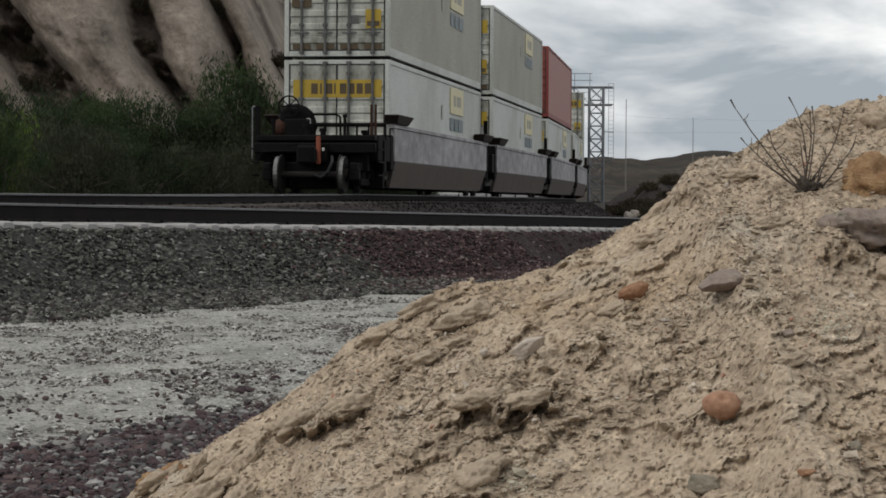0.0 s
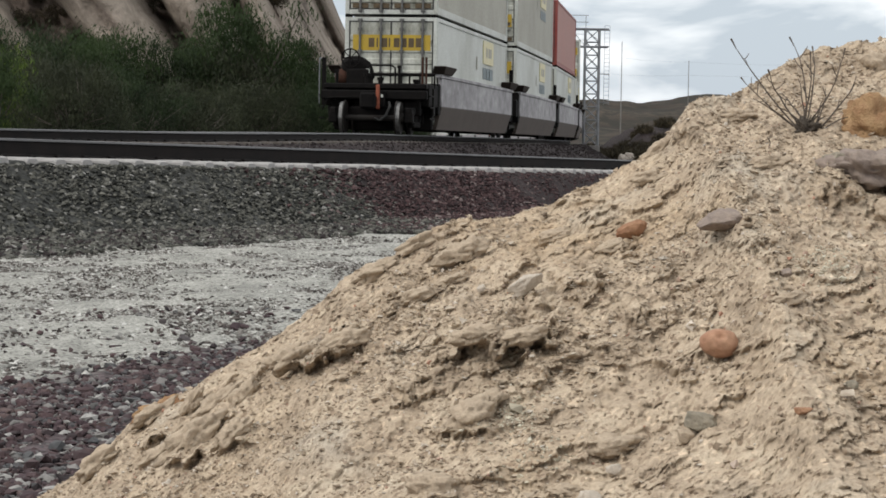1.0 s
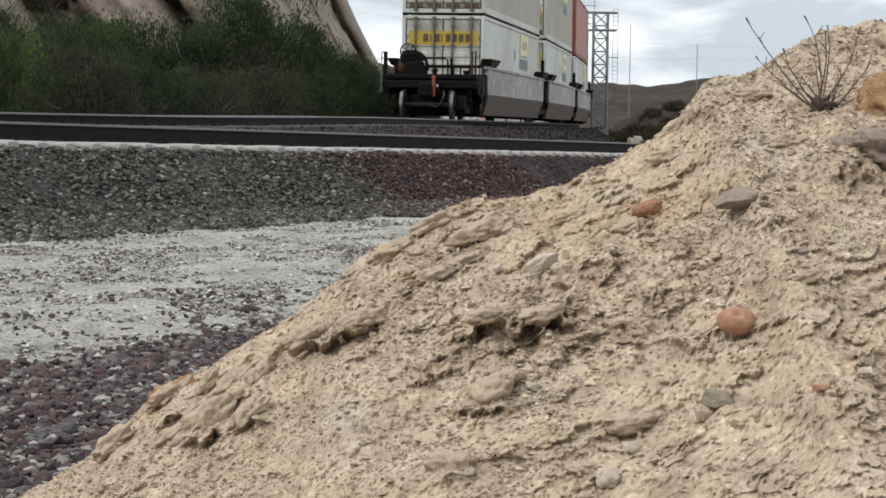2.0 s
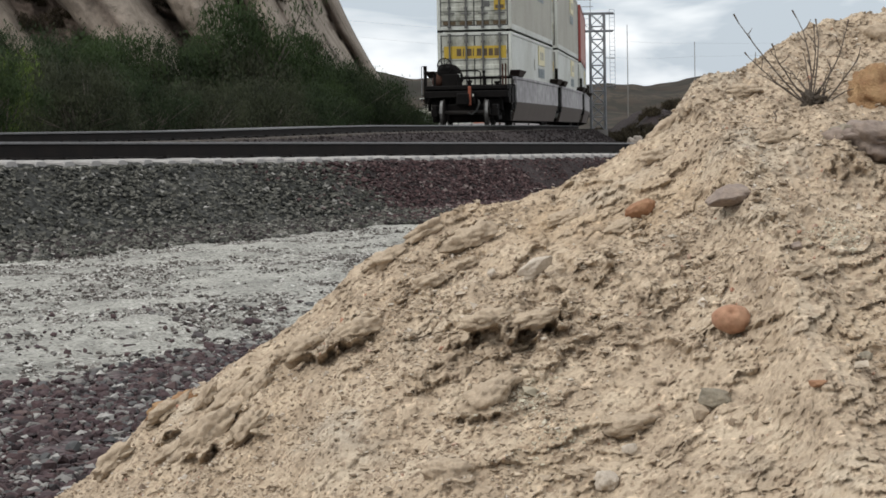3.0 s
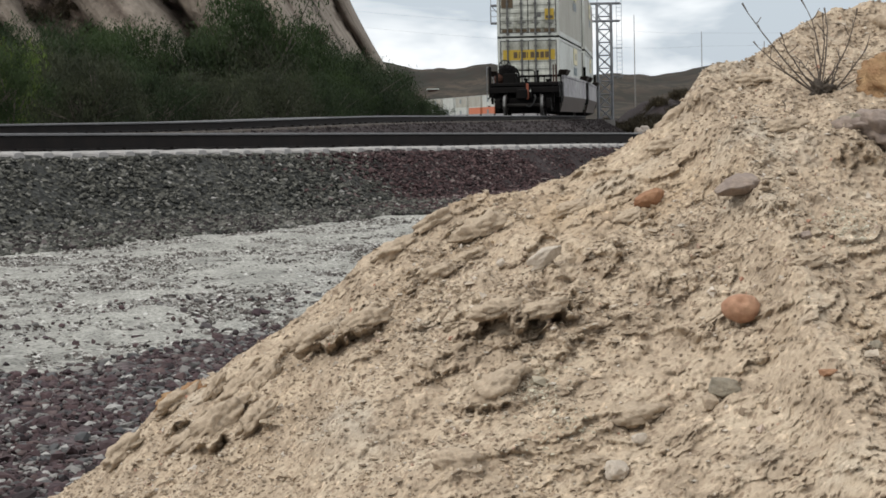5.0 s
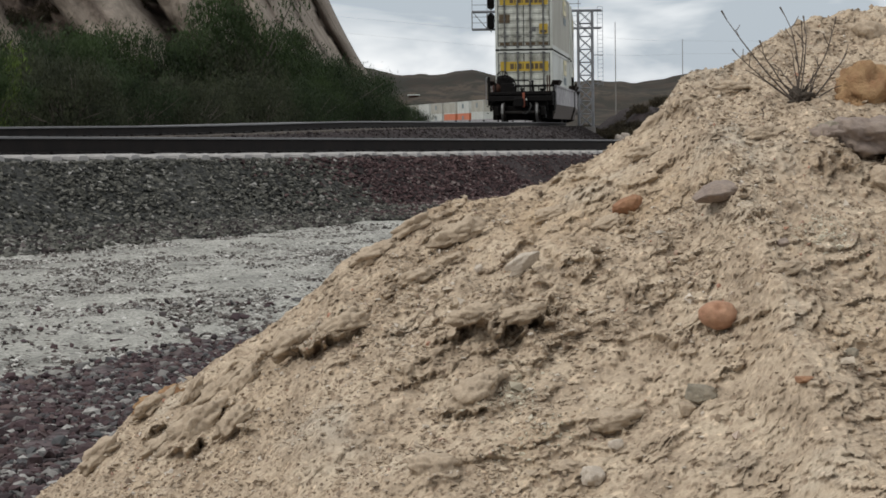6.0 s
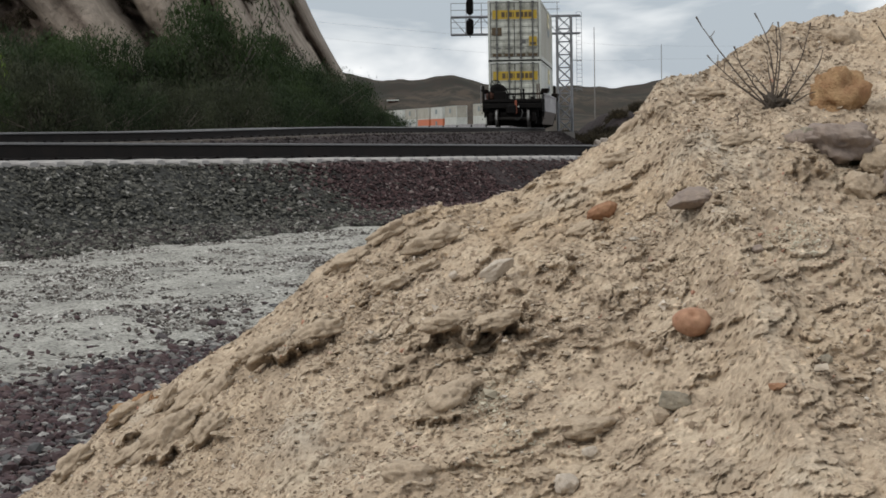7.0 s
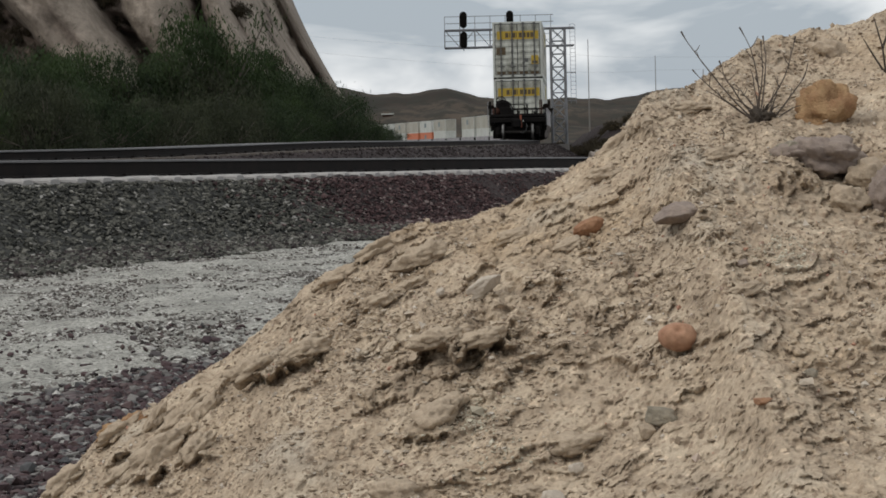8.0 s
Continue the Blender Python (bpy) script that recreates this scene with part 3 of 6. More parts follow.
def door_mesh(mat):
    """One door leaf, a sheet pressed into horizontal ribs."""
    bm = bmesh.new()
    prof = [(0.012, 0.16)]
    for z in (0.30, 0.62, 0.94, 1.26, 1.58, 1.90, 2.22):
        prof += [(0.012, z), (-0.016, z + 0.03), (-0.016, z + 0.15), (0.012, z + 0.18)]
    prof += [(0.012, 2.75), (0.05, 2.75), (0.05, 0.16)]
    v = [[bm.verts.new((x, y, z)) for y, z in prof] for x in (0.02, 1.14)]
    k = len(prof)
    for j in range(k):
        bm.faces.new((v[0][j], v[0][(j + 1) % k], v[1][(j + 1) % k], v[1][j]))
    bm.faces.new(v[0])
    bm.faces.new(v[1])
    return data_of("door", bm, mat)


def gasket_mesh():
    bm = bmesh.new()
    for x0, x1, z0, z1 in ((-0.022, 0.022, 0.14, 2.77), (-1.17, -1.14, 0.14, 2.77), (1.14, 1.17, 0.14, 2.77), (-1.17, 1.17, 2.75, 2.78), (-1.17, 1.17, 0.13, 0.16)):
        box(bm, x0, x1, 0.0, 0.045, z0, z1)
    return data_of("gasket", bm, M_SEAL)


def lock_rod_mesh():
    bm = bmesh.new()
    rod(bm, (0, -0.045, 0.05), (0, -0.045, 2.84), 0.032, 8)
    for z in (0.10, 0.75, 1.35, 1.95, 2.55, 2.80):
        box(bm, -0.06, 0.06, -0.06, 0.0, z - 0.04, z + 0.04, 0.008)
    return data_of("lock_rod", bm, M_ROD)


def lock_handle_mesh():
    bm = bmesh.new()
    box(bm, -0.16, 0.20, -0.09, -0.055, 0.54, 0.58, 0.006)
    box(bm, -0.04, 0.04, -0.08, -0.005, 0.48, 0.64, 0.006)
    return data_of("lock_handle", bm, M_ROD)


def plate(x0, x1, y0, y1, z0, z1, mat, name):
    bm = bmesh.new()
    box(bm, x0, x1, y0, y1, z0, z1)
    return data_of(name, bm, mat)


def bars_mesh(name, spans, y, z0, z1, mat, axis="x"):
    """Plain bars in place of lettering."""
    bm = bmesh.new()
    for a, c in spans:
        if axis == "x":
            box(bm, a, c, y, y + 0.004, z0, z1)
        else:
            box(bm, y, y + 0.004, a, c, z0, z1)
    return data_of(name, bm, mat)


CACHE = {}


def once(key, make):
    if key not in CACHE:
        CACHE[key] = make()
    return CACHE[key]


def build_container(kind, detail, label, side_marks=True, small_marks=False):
    """A 53-foot box whose rear doors face -y; its origin lies under the middle of the rear end."""
    body_mat, frame_mat, door_mat = {
        "white": (M_WHITE, M_WHITE, M_DOOR), "grey": (M_GREYBOX, M_WHITE, M_DOOR), "red": (M_SALMON, M_RED, M_RED),
        "orange": (M_ORANGE, M_ORANGE, M_ORANGE)}[kind]
    box_ob = tagged(new("freight_container"), label, "container", "containers on the train")
    shared("body", once(("body", kind, detail), lambda: container_body_mesh(body_mat, detail)), box_ob)
    shared("frame", once(("frame", kind), lambda: container_frame_mesh(frame_mat)), box_ob)
    if not detail:
        if small_marks:
            shared("side_marking", once("smallmark", lambda: plate(-1.3, -1.262, 7.5, 9.8, 1.2, 2.3, M_BLUE, "side_marking")), box_ob, label="dark square printed on the side")
        return box_ob
    leaf = once(("door", kind), lambda: door_mesh(door_mat))
    for s in (-1, 1):
        d = shared("door", leaf, box_ob, pose(0 if s > 0 else -1.16, 0, 0))
        for x in (0.30, 0.88):
            shared("lock_rod", once("lock_rod", lock_rod_mesh), d, pose(x, 0, 0), "grimy steel locking rod")
        for x in (0.30, 0.88):
            shared("lock_handle", once("lock_handle", lock_handle_mesh), d, pose(x, 0, 0), "steel locking handle")
        for x in (0.30, 0.88):
            shared("grime_plate", once("grime_plate", lambda: plate(-0.22, 0.22, -0.024, -0.014, 0.17, 0.30, M_INK, "grime_plate")), d, pose(x, 0, 0), "dark grimy lower plate")
    shared("gasket", once("gasket", gasket_mesh), box_ob, label="black rubber door gasket")
    if kind in ("white", "grey"):
        y = shared("rear_sign", once("rear_sign", lambda: plate(-1.06, 1.10, -0.022, -0.016, 1.97, 2.40, M_YELLOW, "rear_sign")), box_ob, label="yellow panel with dark bars")
        spans = [(-0.62, -0.46), (-0.40, -0.36), (-0.30, -0.10), (-0.06, -0.02), (0.08, 0.24), (0.29, 0.44), (0.49, 0.64), (0.69, 0.84)]
        for j, span in enumerate(spans):
            shared("letter_bar", once(("letter", j), lambda: bars_mesh("letter_bar", [span], -0.0265, 2.06, 2.31, M_INK)), y, label="dark plain bar")
    if side_marks:
        g = shared("side_emblem", once("emblem", lambda: plate(1.262, 1.292, 9.9, 12.4, 1.98, 2.72, M_FADED, "side_emblem")), box_ob, label="faded yellow square emblem")
        for j, span in enumerate([(10.5, 10.9), (11.1, 11.9)]):
            shared("emblem_mark", once(("emblemmark", j), lambda: bars_mesh("emblem_mark", [span], 1.293, 2.2, 2.5, M_GREYBOX, "y")), g)
        for j, span in enumerate([(9.9, 10.6), (10.75, 11.4), (11.55, 12.4)]):
            shared("side_letter_bar", once(("sidelet", j), lambda: bars_mesh("side_letter_bar", [span], 1.276, 1.50, 1.86, M_BLUE, "y")), box_ob, label="dark blue plain bar")
        shared("small_marking", once("smallside", lambda: bars_mesh("small_marking", [(8.3, 8.55)], 1.276, 1.75, 2.15, M_GREYBOX, "y")), box_ob)
    return box_ob


def add_sticker(box_ob):
    shared("warning_sticker", once("sticker", lambda: plate(0.70, 1.08, -0.03, -0.024, 0.67, 1.12, M_YELLOW, "warning_sticker")), box_ob, label="yellow warning sticker")
    shared("sticker_print", once("sticker_print", lambda: bars_mesh("sticker_print", [(0.74, 1.04)], -0.036, 0.72, 0.84, M_INK)), box_ob)
    shared("grille", once("grille", lambda: plate(-1.10, -0.62, -0.03, -0.018, 1.18, 1.56, M_INK, "grille")), box_ob, label="dark square panel")
    shared("label_plate", once("label_plate", lambda: plate(0.36, 0.54, -0.03, -0.018, 0.78, 0.98, M_ROD, "label_plate")), box_ob, label="small grey plate")


def side_sill_mesh(s):
    """One weathered side of the well: a top chord, a tall plate and stiffeners."""
    bm = bmesh.new()
    x0, x1 = (1.36, 1.46) if s > 0 else (-1.46, -1.36)
    box(bm, x0, x1, -0.2, LENGTH + 0.2, 0.78, 1.58, 0.012)
    box(bm, x0 - 0.03, x1 + 0.03, -0.4, LENGTH + 0.4, 1.56, 1.66, 0.012)
    return data_of("side_sill", bm, M_SILL)


def side_skirt_mesh(s):
    bm = bmesh.new()
    pts = [(1.45, 0.80), (1.45, 0.76), (1.28, 0.15), (1.18, 0.15), (1.36, 0.80)]
    v0 = [bm.verts.new((s * x, -0.15 + 0.25 * (0.95 - z), z)) for x, z in pts]
    v1 = [bm.verts.new((s * x, LENGTH + 0.15 - 0.25 * (0.95 - z), z)) for x, z in pts]
    for k in range(5):
        bm.faces.new((v0[k], v0[(k + 1) % 5], v1[(k + 1) % 5], v1[k]))
    bm.faces.new(v0)
    bm.faces.new(v1)
    return data_of("side_skirt", bm, M_SKIRT)


def bracket_mesh(s, end):
    """The dark flared plate at the top of a sill's end."""
    bm = bmesh.new()
    y0, y1 = (-0.7, 1.5) if end == 0 else (LENGTH - 1.5, LENGTH + 0.7)
    made = box(bm, 1.30 * s if s > 0 else 1.64 * s, 1.64 * s if s > 0 else 1.30 * s, y0, y1, 1.66, 1.88, 0.02)
    for v in bm.verts:
        if v.co.z < 1.7:
            v.co.y = v.co.y * 0.75 + (y0 + y1) / 2 * 0.25
            v.co.x -= 0.08 * s
    return data_of("chord_bracket", bm, M_BRACKET)


def platform_pieces(rear):
    """Name and extent of each piece of an end platform; y grows towards the well, from 0 at its end."""
    le = 2.75 if rear else 1.35
    got = [("deck", -1.36, 1.36, -le * 0.55, -0.05, 1.02, 1.20), ("bulkhead", -1.42, 1.42, -0.5, -0.05, 0.55, 1.40 if rear else 1.62), ("draft_sill", -0.32, 0.32, -le, -0.02, 0.70, 1.15)]
    for s in (-1, 1):
        got.append(("bolster_arm", s * 0.9 - 0.2, s * 0.9 + 0.2, -le * 0.8, -0.1, 0.86, 1.25))
        got.append(("side_beam", s * 1.3 - 0.1, s * 1.3 + 0.1, -le * 0.75, -0.1, 0.75, 1.35))
    if rear:
        got += [("end_sill", -1.42, 1.42, -le + 0.15, -le + 0.35, 0.92, 1.16), ("walkway", -1.38, 1.38, -le * 0.9, -0.4, 1.2, 1.34), ("brake_stand", -0.95, -0.35, -1.5, -0.7, 1.3, 1.75),
                ("step_frame", -1.44, -1.36, -1.5, -1.2, 0.5, 1.25), ("step_frame", 1.36, 1.44, -1.5, -1.2, 0.5, 1.25), ("brake_beam", -0.66, 0.66, -2.62, -2.5, 0.35, 0.72),
                # wide draft box and a sheet, black fill added for the shaded underside
                ("draft_box", -0.64, 0.64, -2.1, -1.2, 0.10, 0.9), ("end_apron", -1.34, 1.34, -1.1, -0.9, 0.12, 1.05), ("rod_guard", -1.2, -0.75, -2.3, -2.1, 0.5, 0.9), ("rod_guard", 0.75, 1.2, -2.3, -2.1, 0.5, 0.9)]
    return got


def add_platform(car, rear, y, turn, detail):
    if not detail:
        ends = once("plain_platform", lambda: plate(-1.4, 1.4, -1.3, -0.05, 0.6, 1.5, M_BLACK, "end_platform"))
        shared("end_platform", ends, car, pose(0, y, 0, 0, 0, turn), "black steel end platform")
        return
    for j, (name, *e) in enumerate(platform_pieces(rear)):
        def make():
            bm = bmesh.new()
            box(bm, *e, 0.025)
            return data_of(name, bm, M_BLACK)
        shared(name, once(("platform", rear, j), make), car, pose(0, y, 0, 0, 0, turn), "black greasy steel")


def wheelset_mesh():
    """Two flanged wheels on an axle; the treads are worn bright."""
    bm = bmesh.new()
    rod(bm, (-1.0, 0, 0), (1.0, 0, 0), 0.075, 10)
    for s in (-1, 1):
        rod(bm, (s * 0.70, 0, 0), (s * 0.80, 0, 0), 0.42, 28)
        rod(bm, (s * 0.675, 0, 0), (s * 0.705, 0, 0), 0.455, 28)
        rod(bm, (s * 0.80, 0, 0), (s * 0.86, 0, 0), 0.14, 14)
    me = data_of("wheelset", bm, M_WHEEL)
    me.materials.append(M_TREAD)
    for f in me.polygons:
        c, nrm = f.center, f.normal
        if 0.7 < abs(c.x) < 0.8 and abs(nrm.x) < 0.3 and math.hypot(c.y, c.z) > 0.38:
            f.material_index = 1
    return me


def side_frame_mesh():
    bm = bmesh.new()
    for s in (-1, 1):
        box(bm, s * 1.0 - 0.09, s * 1.0 + 0.09, -1.05, 1.05, 0.52, 0.70, 0.03)
        box(bm, s * 1.0 - 0.09, s * 1.0 + 0.09, -0.55, 0.55, 0.18, 0.34, 0.03)
        for k in (-1, 1):
            rod(bm, (s * 1.0, k * 0.95, 0.6), (s * 1.0, k * 0.45, 0.26), 0.08, 8)
            box(bm, s * 1.0 - 0.12, s * 1.0 + 0.12, k * 0.89 - 0.15, k * 0.89 + 0.15, 0.29, 0.58, 0.03)
        for y in (-0.16, 0.0, 0.16):
            rod(bm, (s * 1.0, y, 0.3), (s * 1.0, y, 0.56), 0.07, 8)
    box(bm, -0.95, 0.95, -0.2, 0.2, 0.42, 0.72, 0.03)
    return data_of("truck_frame", bm, M_BLACK)


rolling = []


def add_truck(car, y, turn):
    frame_ob = shared("truck_frame", once("truck_frame", side_frame_mesh), car, pose(0, y, 0), "black cast steel truck frame")
    for k in (-0.89, 0.89):
        w = shared("wheelset", once("wheelset", wheelset_mesh), frame_ob, pose(0, k, 0.425))
        if turn:
            rolling.append((w, k))
    return frame_ob


def build_well_car(rear, detail, label):
    """One unit of an articulated well car; the origin lies on the rails under the rear end of its box."""
    car = tagged(new("well_car"), label, "rail car", "units of the train")
    for s in (-1, 1):
        shared("side_sill", once(("sill", s), lambda: side_sill_mesh(s)), car, label="weathered grey side sill")
        shared("side_skirt", once(("skirt", s), lambda: side_skirt_mesh(s)), car, label="brown-grey sloped lower plate")
        if detail:
            for end in (0, 1):
                shared("chord_bracket", once(("bracket", s, end), lambda: bracket_mesh(s, end)), car, label="dusty brown flared steel bracket")
    fl = once("well_floor", lambda: plate(-1.17, 1.17, -0.1, LENGTH + 0.1, 0.15, 0.30, M_BLACK, "well_floor"))
    shared("well_floor", fl, car)
    add_platform(car, rear, 0, 0, detail)
    add_platform(car, False, LENGTH, 180, detail)
    add_truck(car, -2.0 if rear else -1.52, detail)
    if not detail:
        return car
    # end posts at the unit's corners
    post = once("post", lambda: plate(-0.06, 0.06, -0.06, 0.06, 0.5, 2.35, M_BLACK, "end_post"))
    for s in (-1, 1):
        shared("end_post", post, car, pose(s * 1.38, LENGTH + 0.55, 0))
    if rear:
        for x in (1.12, 1.22):
            bm = bmesh.new()
            rod(bm, (x, -1.45, 1.1), (x, -1.45, 2.08), 0.032, 6)
            part("handrail_post", bm, M_OLDRUST, car, label="thin rusty handrail post")
        bm = bmesh.new()
        box(bm, -1.46, -1.35, -2.3, -2.2, 0.75, 2.02, 0.01)
        part("corner_post", bm, M_BLACK, car, label="black steel corner post")
        bm = bmesh.new()
        rod(bm, (-1.53, -2.25, 0.8), (-1.53, -2.25, 2.0), 0.016, 6)
        rod(bm, (-1.53, -2.25, 2.0), (-1.40, -2.25, 2.0), 0.016, 6)
        part("grab_iron", bm, M_GALV, car, label="thin pale grab iron")
        # bent pipe rail beside the brake stand, a long low rail and its stanchions
        bm = bmesh.new()
        tube(bm, [Vector(c) for c in ((-0.42, -1.2, 1.3), (-0.42, -1.2, 1.78), (-0.36, -1.2, 1.86), (0.24, -1.2, 1.86), (0.33, -1.2, 1.80), (0.34, -1.2, 1.3))], [0.028] * 6)
        part("handrail", bm, M_BLACK, car, label="black bent handrail")
        bm = bmesh.new()
        rod(bm, (-0.4, -1.15, 1.62), (1.42, -1.15, 1.62), 0.045, 6)
        part("low_rail", bm, M_BLACK, car)
        for x in (-0.05, 0.5, 0.72, 1.0, 1.4):
            bm = bmesh.new()
            rod(bm, (x, -1.15, 1.2), (x, -1.15, 1.64), 0.026, 6)
            part("stanchion", bm, M_BLACK, car)
        # valves and pipes standing on the deck
        for x, y_, r_, top_ in ((0.46, -1.3, 0.055, 1.86), (0.02, -1.7, 0.09, 1.52), (-0.3, -1.8, 0.12, 1.62), (0.85, -0.8, 0.10, 1.50), (-1.18, -1.6, 0.06, 1.74)):
            bm = bmesh.new()
            rod(bm, (x, y_, 1.15), (x, y_, top_), r_ * 0.7, 8)
            rod(bm, (x, y_, top_ - 0.08), (x, y_, top_), r_, 8)
            part("valve", bm, M_BLACK, car)
        bm = bmesh.new()
        box(bm, -0.44, -0.34, -1.42, -1.36, 1.56, 1.76, 0.01)
        part("placard", bm, M_WHITE, car, label="small white placard")
        # hanging air hose and a coupling lever along the end sill
        bm = bmesh.new()
        tube(bm, [Vector(c) for c in ((0.42, -2.62, 0.85), (0.48, -2.85, 0.72), (0.40, -3.0, 0.48), (0.24, -3.05, 0.36), (0.12, -3.1, 0.42))], [0.035] * 5)
        part("air_hose", bm, M_SEAL, car, label="black rubber air hose")
        bm = bmesh.new()
        tube(bm, [Vector(c) for c in ((-1.35, -2.7, 0.62), (-1.2, -2.7, 0.95), (-0.3, -2.75, 0.98), (-0.05, -2.9, 1.06))], [0.02] * 4)
        part("uncoupling_lever", bm, M_BLACK, car, label="thin black uncoupling lever")
        # ladder rungs under both corners
        for s in (-1, 1):
            for z in (0.42, 0.72, 1.02):
                bm = bmesh.new()
                rod(bm, (s * 1.48, -2.45, z), (s * 1.48, -1.75, z), 0.02, 6)
                part("step_rung", bm, M_BLACK, car)
        bm = bmesh.new()
        ring(bm, (-0.88, -1.30, 2.05), (0, 1, 0), 0.24, 0.018)
        for a in range(4):
            c, s_ = math.cos(a * math.pi / 4), math.sin(a * math.pi / 4)
            rod(bm, (-0.88 - 0.24 * c, -1.30, 2.05 - 0.24 * s_), (-0.88 + 0.24 * c, -1.30, 2.05 + 0.24 * s_), 0.014, 6)
        part("brake_wheel", bm, M_BLACK, car, label="black hand brake wheel")
        bm = lump(3, (0.44, 0.32, 0.62), 0.2, 3, 12)
        bmesh.ops.translate(bm, verts=bm.verts, vec=(-0.76, -0.95, 1.74))
        part("brake_housing", bm, M_BLACK, car, label="black brake gear housing")
        bm = lump(5, (0.25, 0.28, 0.26), 0.08, 3)
        bmesh.ops.translate(bm, verts=bm.verts, vec=(-1.1, -1.0, 1.52))
        part("air_reservoir", bm, M_OLDRUST, car, label="rust-tinged round air tank")
        bm = bmesh.new()
        box(bm, -0.14, 0.14, -3.35, -2.6, 0.72, 1.02, 0.04)
        box(bm, -0.2, 0.2, -3.6, -3.3, 0.66, 1.08, 0.05)
        part("coupler", bm, M_BLACK, car, label="black knuckle coupler")
        bm = bmesh.new()
        box(bm, 0.11, 0.21, -2.92, -2.84, 0.66, 1.30, 0.02)
        part("rear_marker", bm, M_RUST, car, label="orange-red painted upright bar")
        bm = bmesh.new()
        box(bm, 0.25, 0.31, -2.93, -2.88, 0.96, 1.04, 0.01)
        part("tag", bm, M_WHITE, car, label="small white tag")
    return car


def ride(ob, unit, up=0.0):
    moving.append((ob, unit, up))
    return ob


UPPER, LOWER = 3.30, 0.34
train_plan = [("white", "grey"), ("white", "grey"), ("white", "red"), ("white", None), ("white", "white")]
for k, (low, high) in enumerate(train_plan):
    ride(build_well_car(k == 0, True, "grey and black double-stack well car rolling away" if k else "last well car of the train with black end platform"), k)
    ride(build_container(low, True, "white freight container with yellow rear panel in a well car"), k, LOWER)
    if high:
        c_ob = build_container(high, True, "faded red freight container stacked on a white one" if high == "red" else "white freight container stacked on another, yellow sticker on doors", side_marks=high != "red")
        if high in ("white", "grey"):
            add_sticker(c_ob)
        ride(c_ob, k, UPPER)
        # locking cones between the two boxes
        for s in (-1, 1):
            for y in (0.0, LENGTH - 0.16):
                bm = bmesh.new()
                box(bm, s * 1.2 - 0.09, s * 1.2 + 0.09, y, y + 0.16, 2.88, 2.96, 0.01)
                part("box_connector", bm, M_BLACK, moving[-2][0], "black steel locking cone")
rng = random.Random(11)
for k in range(5, 34):
    ride(build_well_car(False, False, "distant well car of the same train"), k)
    if k == 21:
        continue
    low = "orange" if k in (23, 24) else "white"
    ride(build_container(low, False, "distant orange freight container low in a well car" if low == "orange" else "distant white freight container low in a well car", small_marks=rng.random() < 0.3), k, LOWER)
    if rng.random() < 0.93:
        tone = "grey" if rng.random() < 0.4 else "white"
        ride(build_container(tone, False, f"distant {tone} freight container in the upper row", small_marks=rng.random() < 0.5), k, 3.22)


def unit_pose(unit, t, up):
    s = START + SPEED * t + PITCH * unit
    x0, y0, _ = FAR.at(s)
    x1, y1, _ = FAR.at(s + LENGTH)
    return pose(float(x0), float(y0), FAR_RAIL + up, 0, 0, -math.degrees(math.atan2(x1 - x0, y1 - y0)))


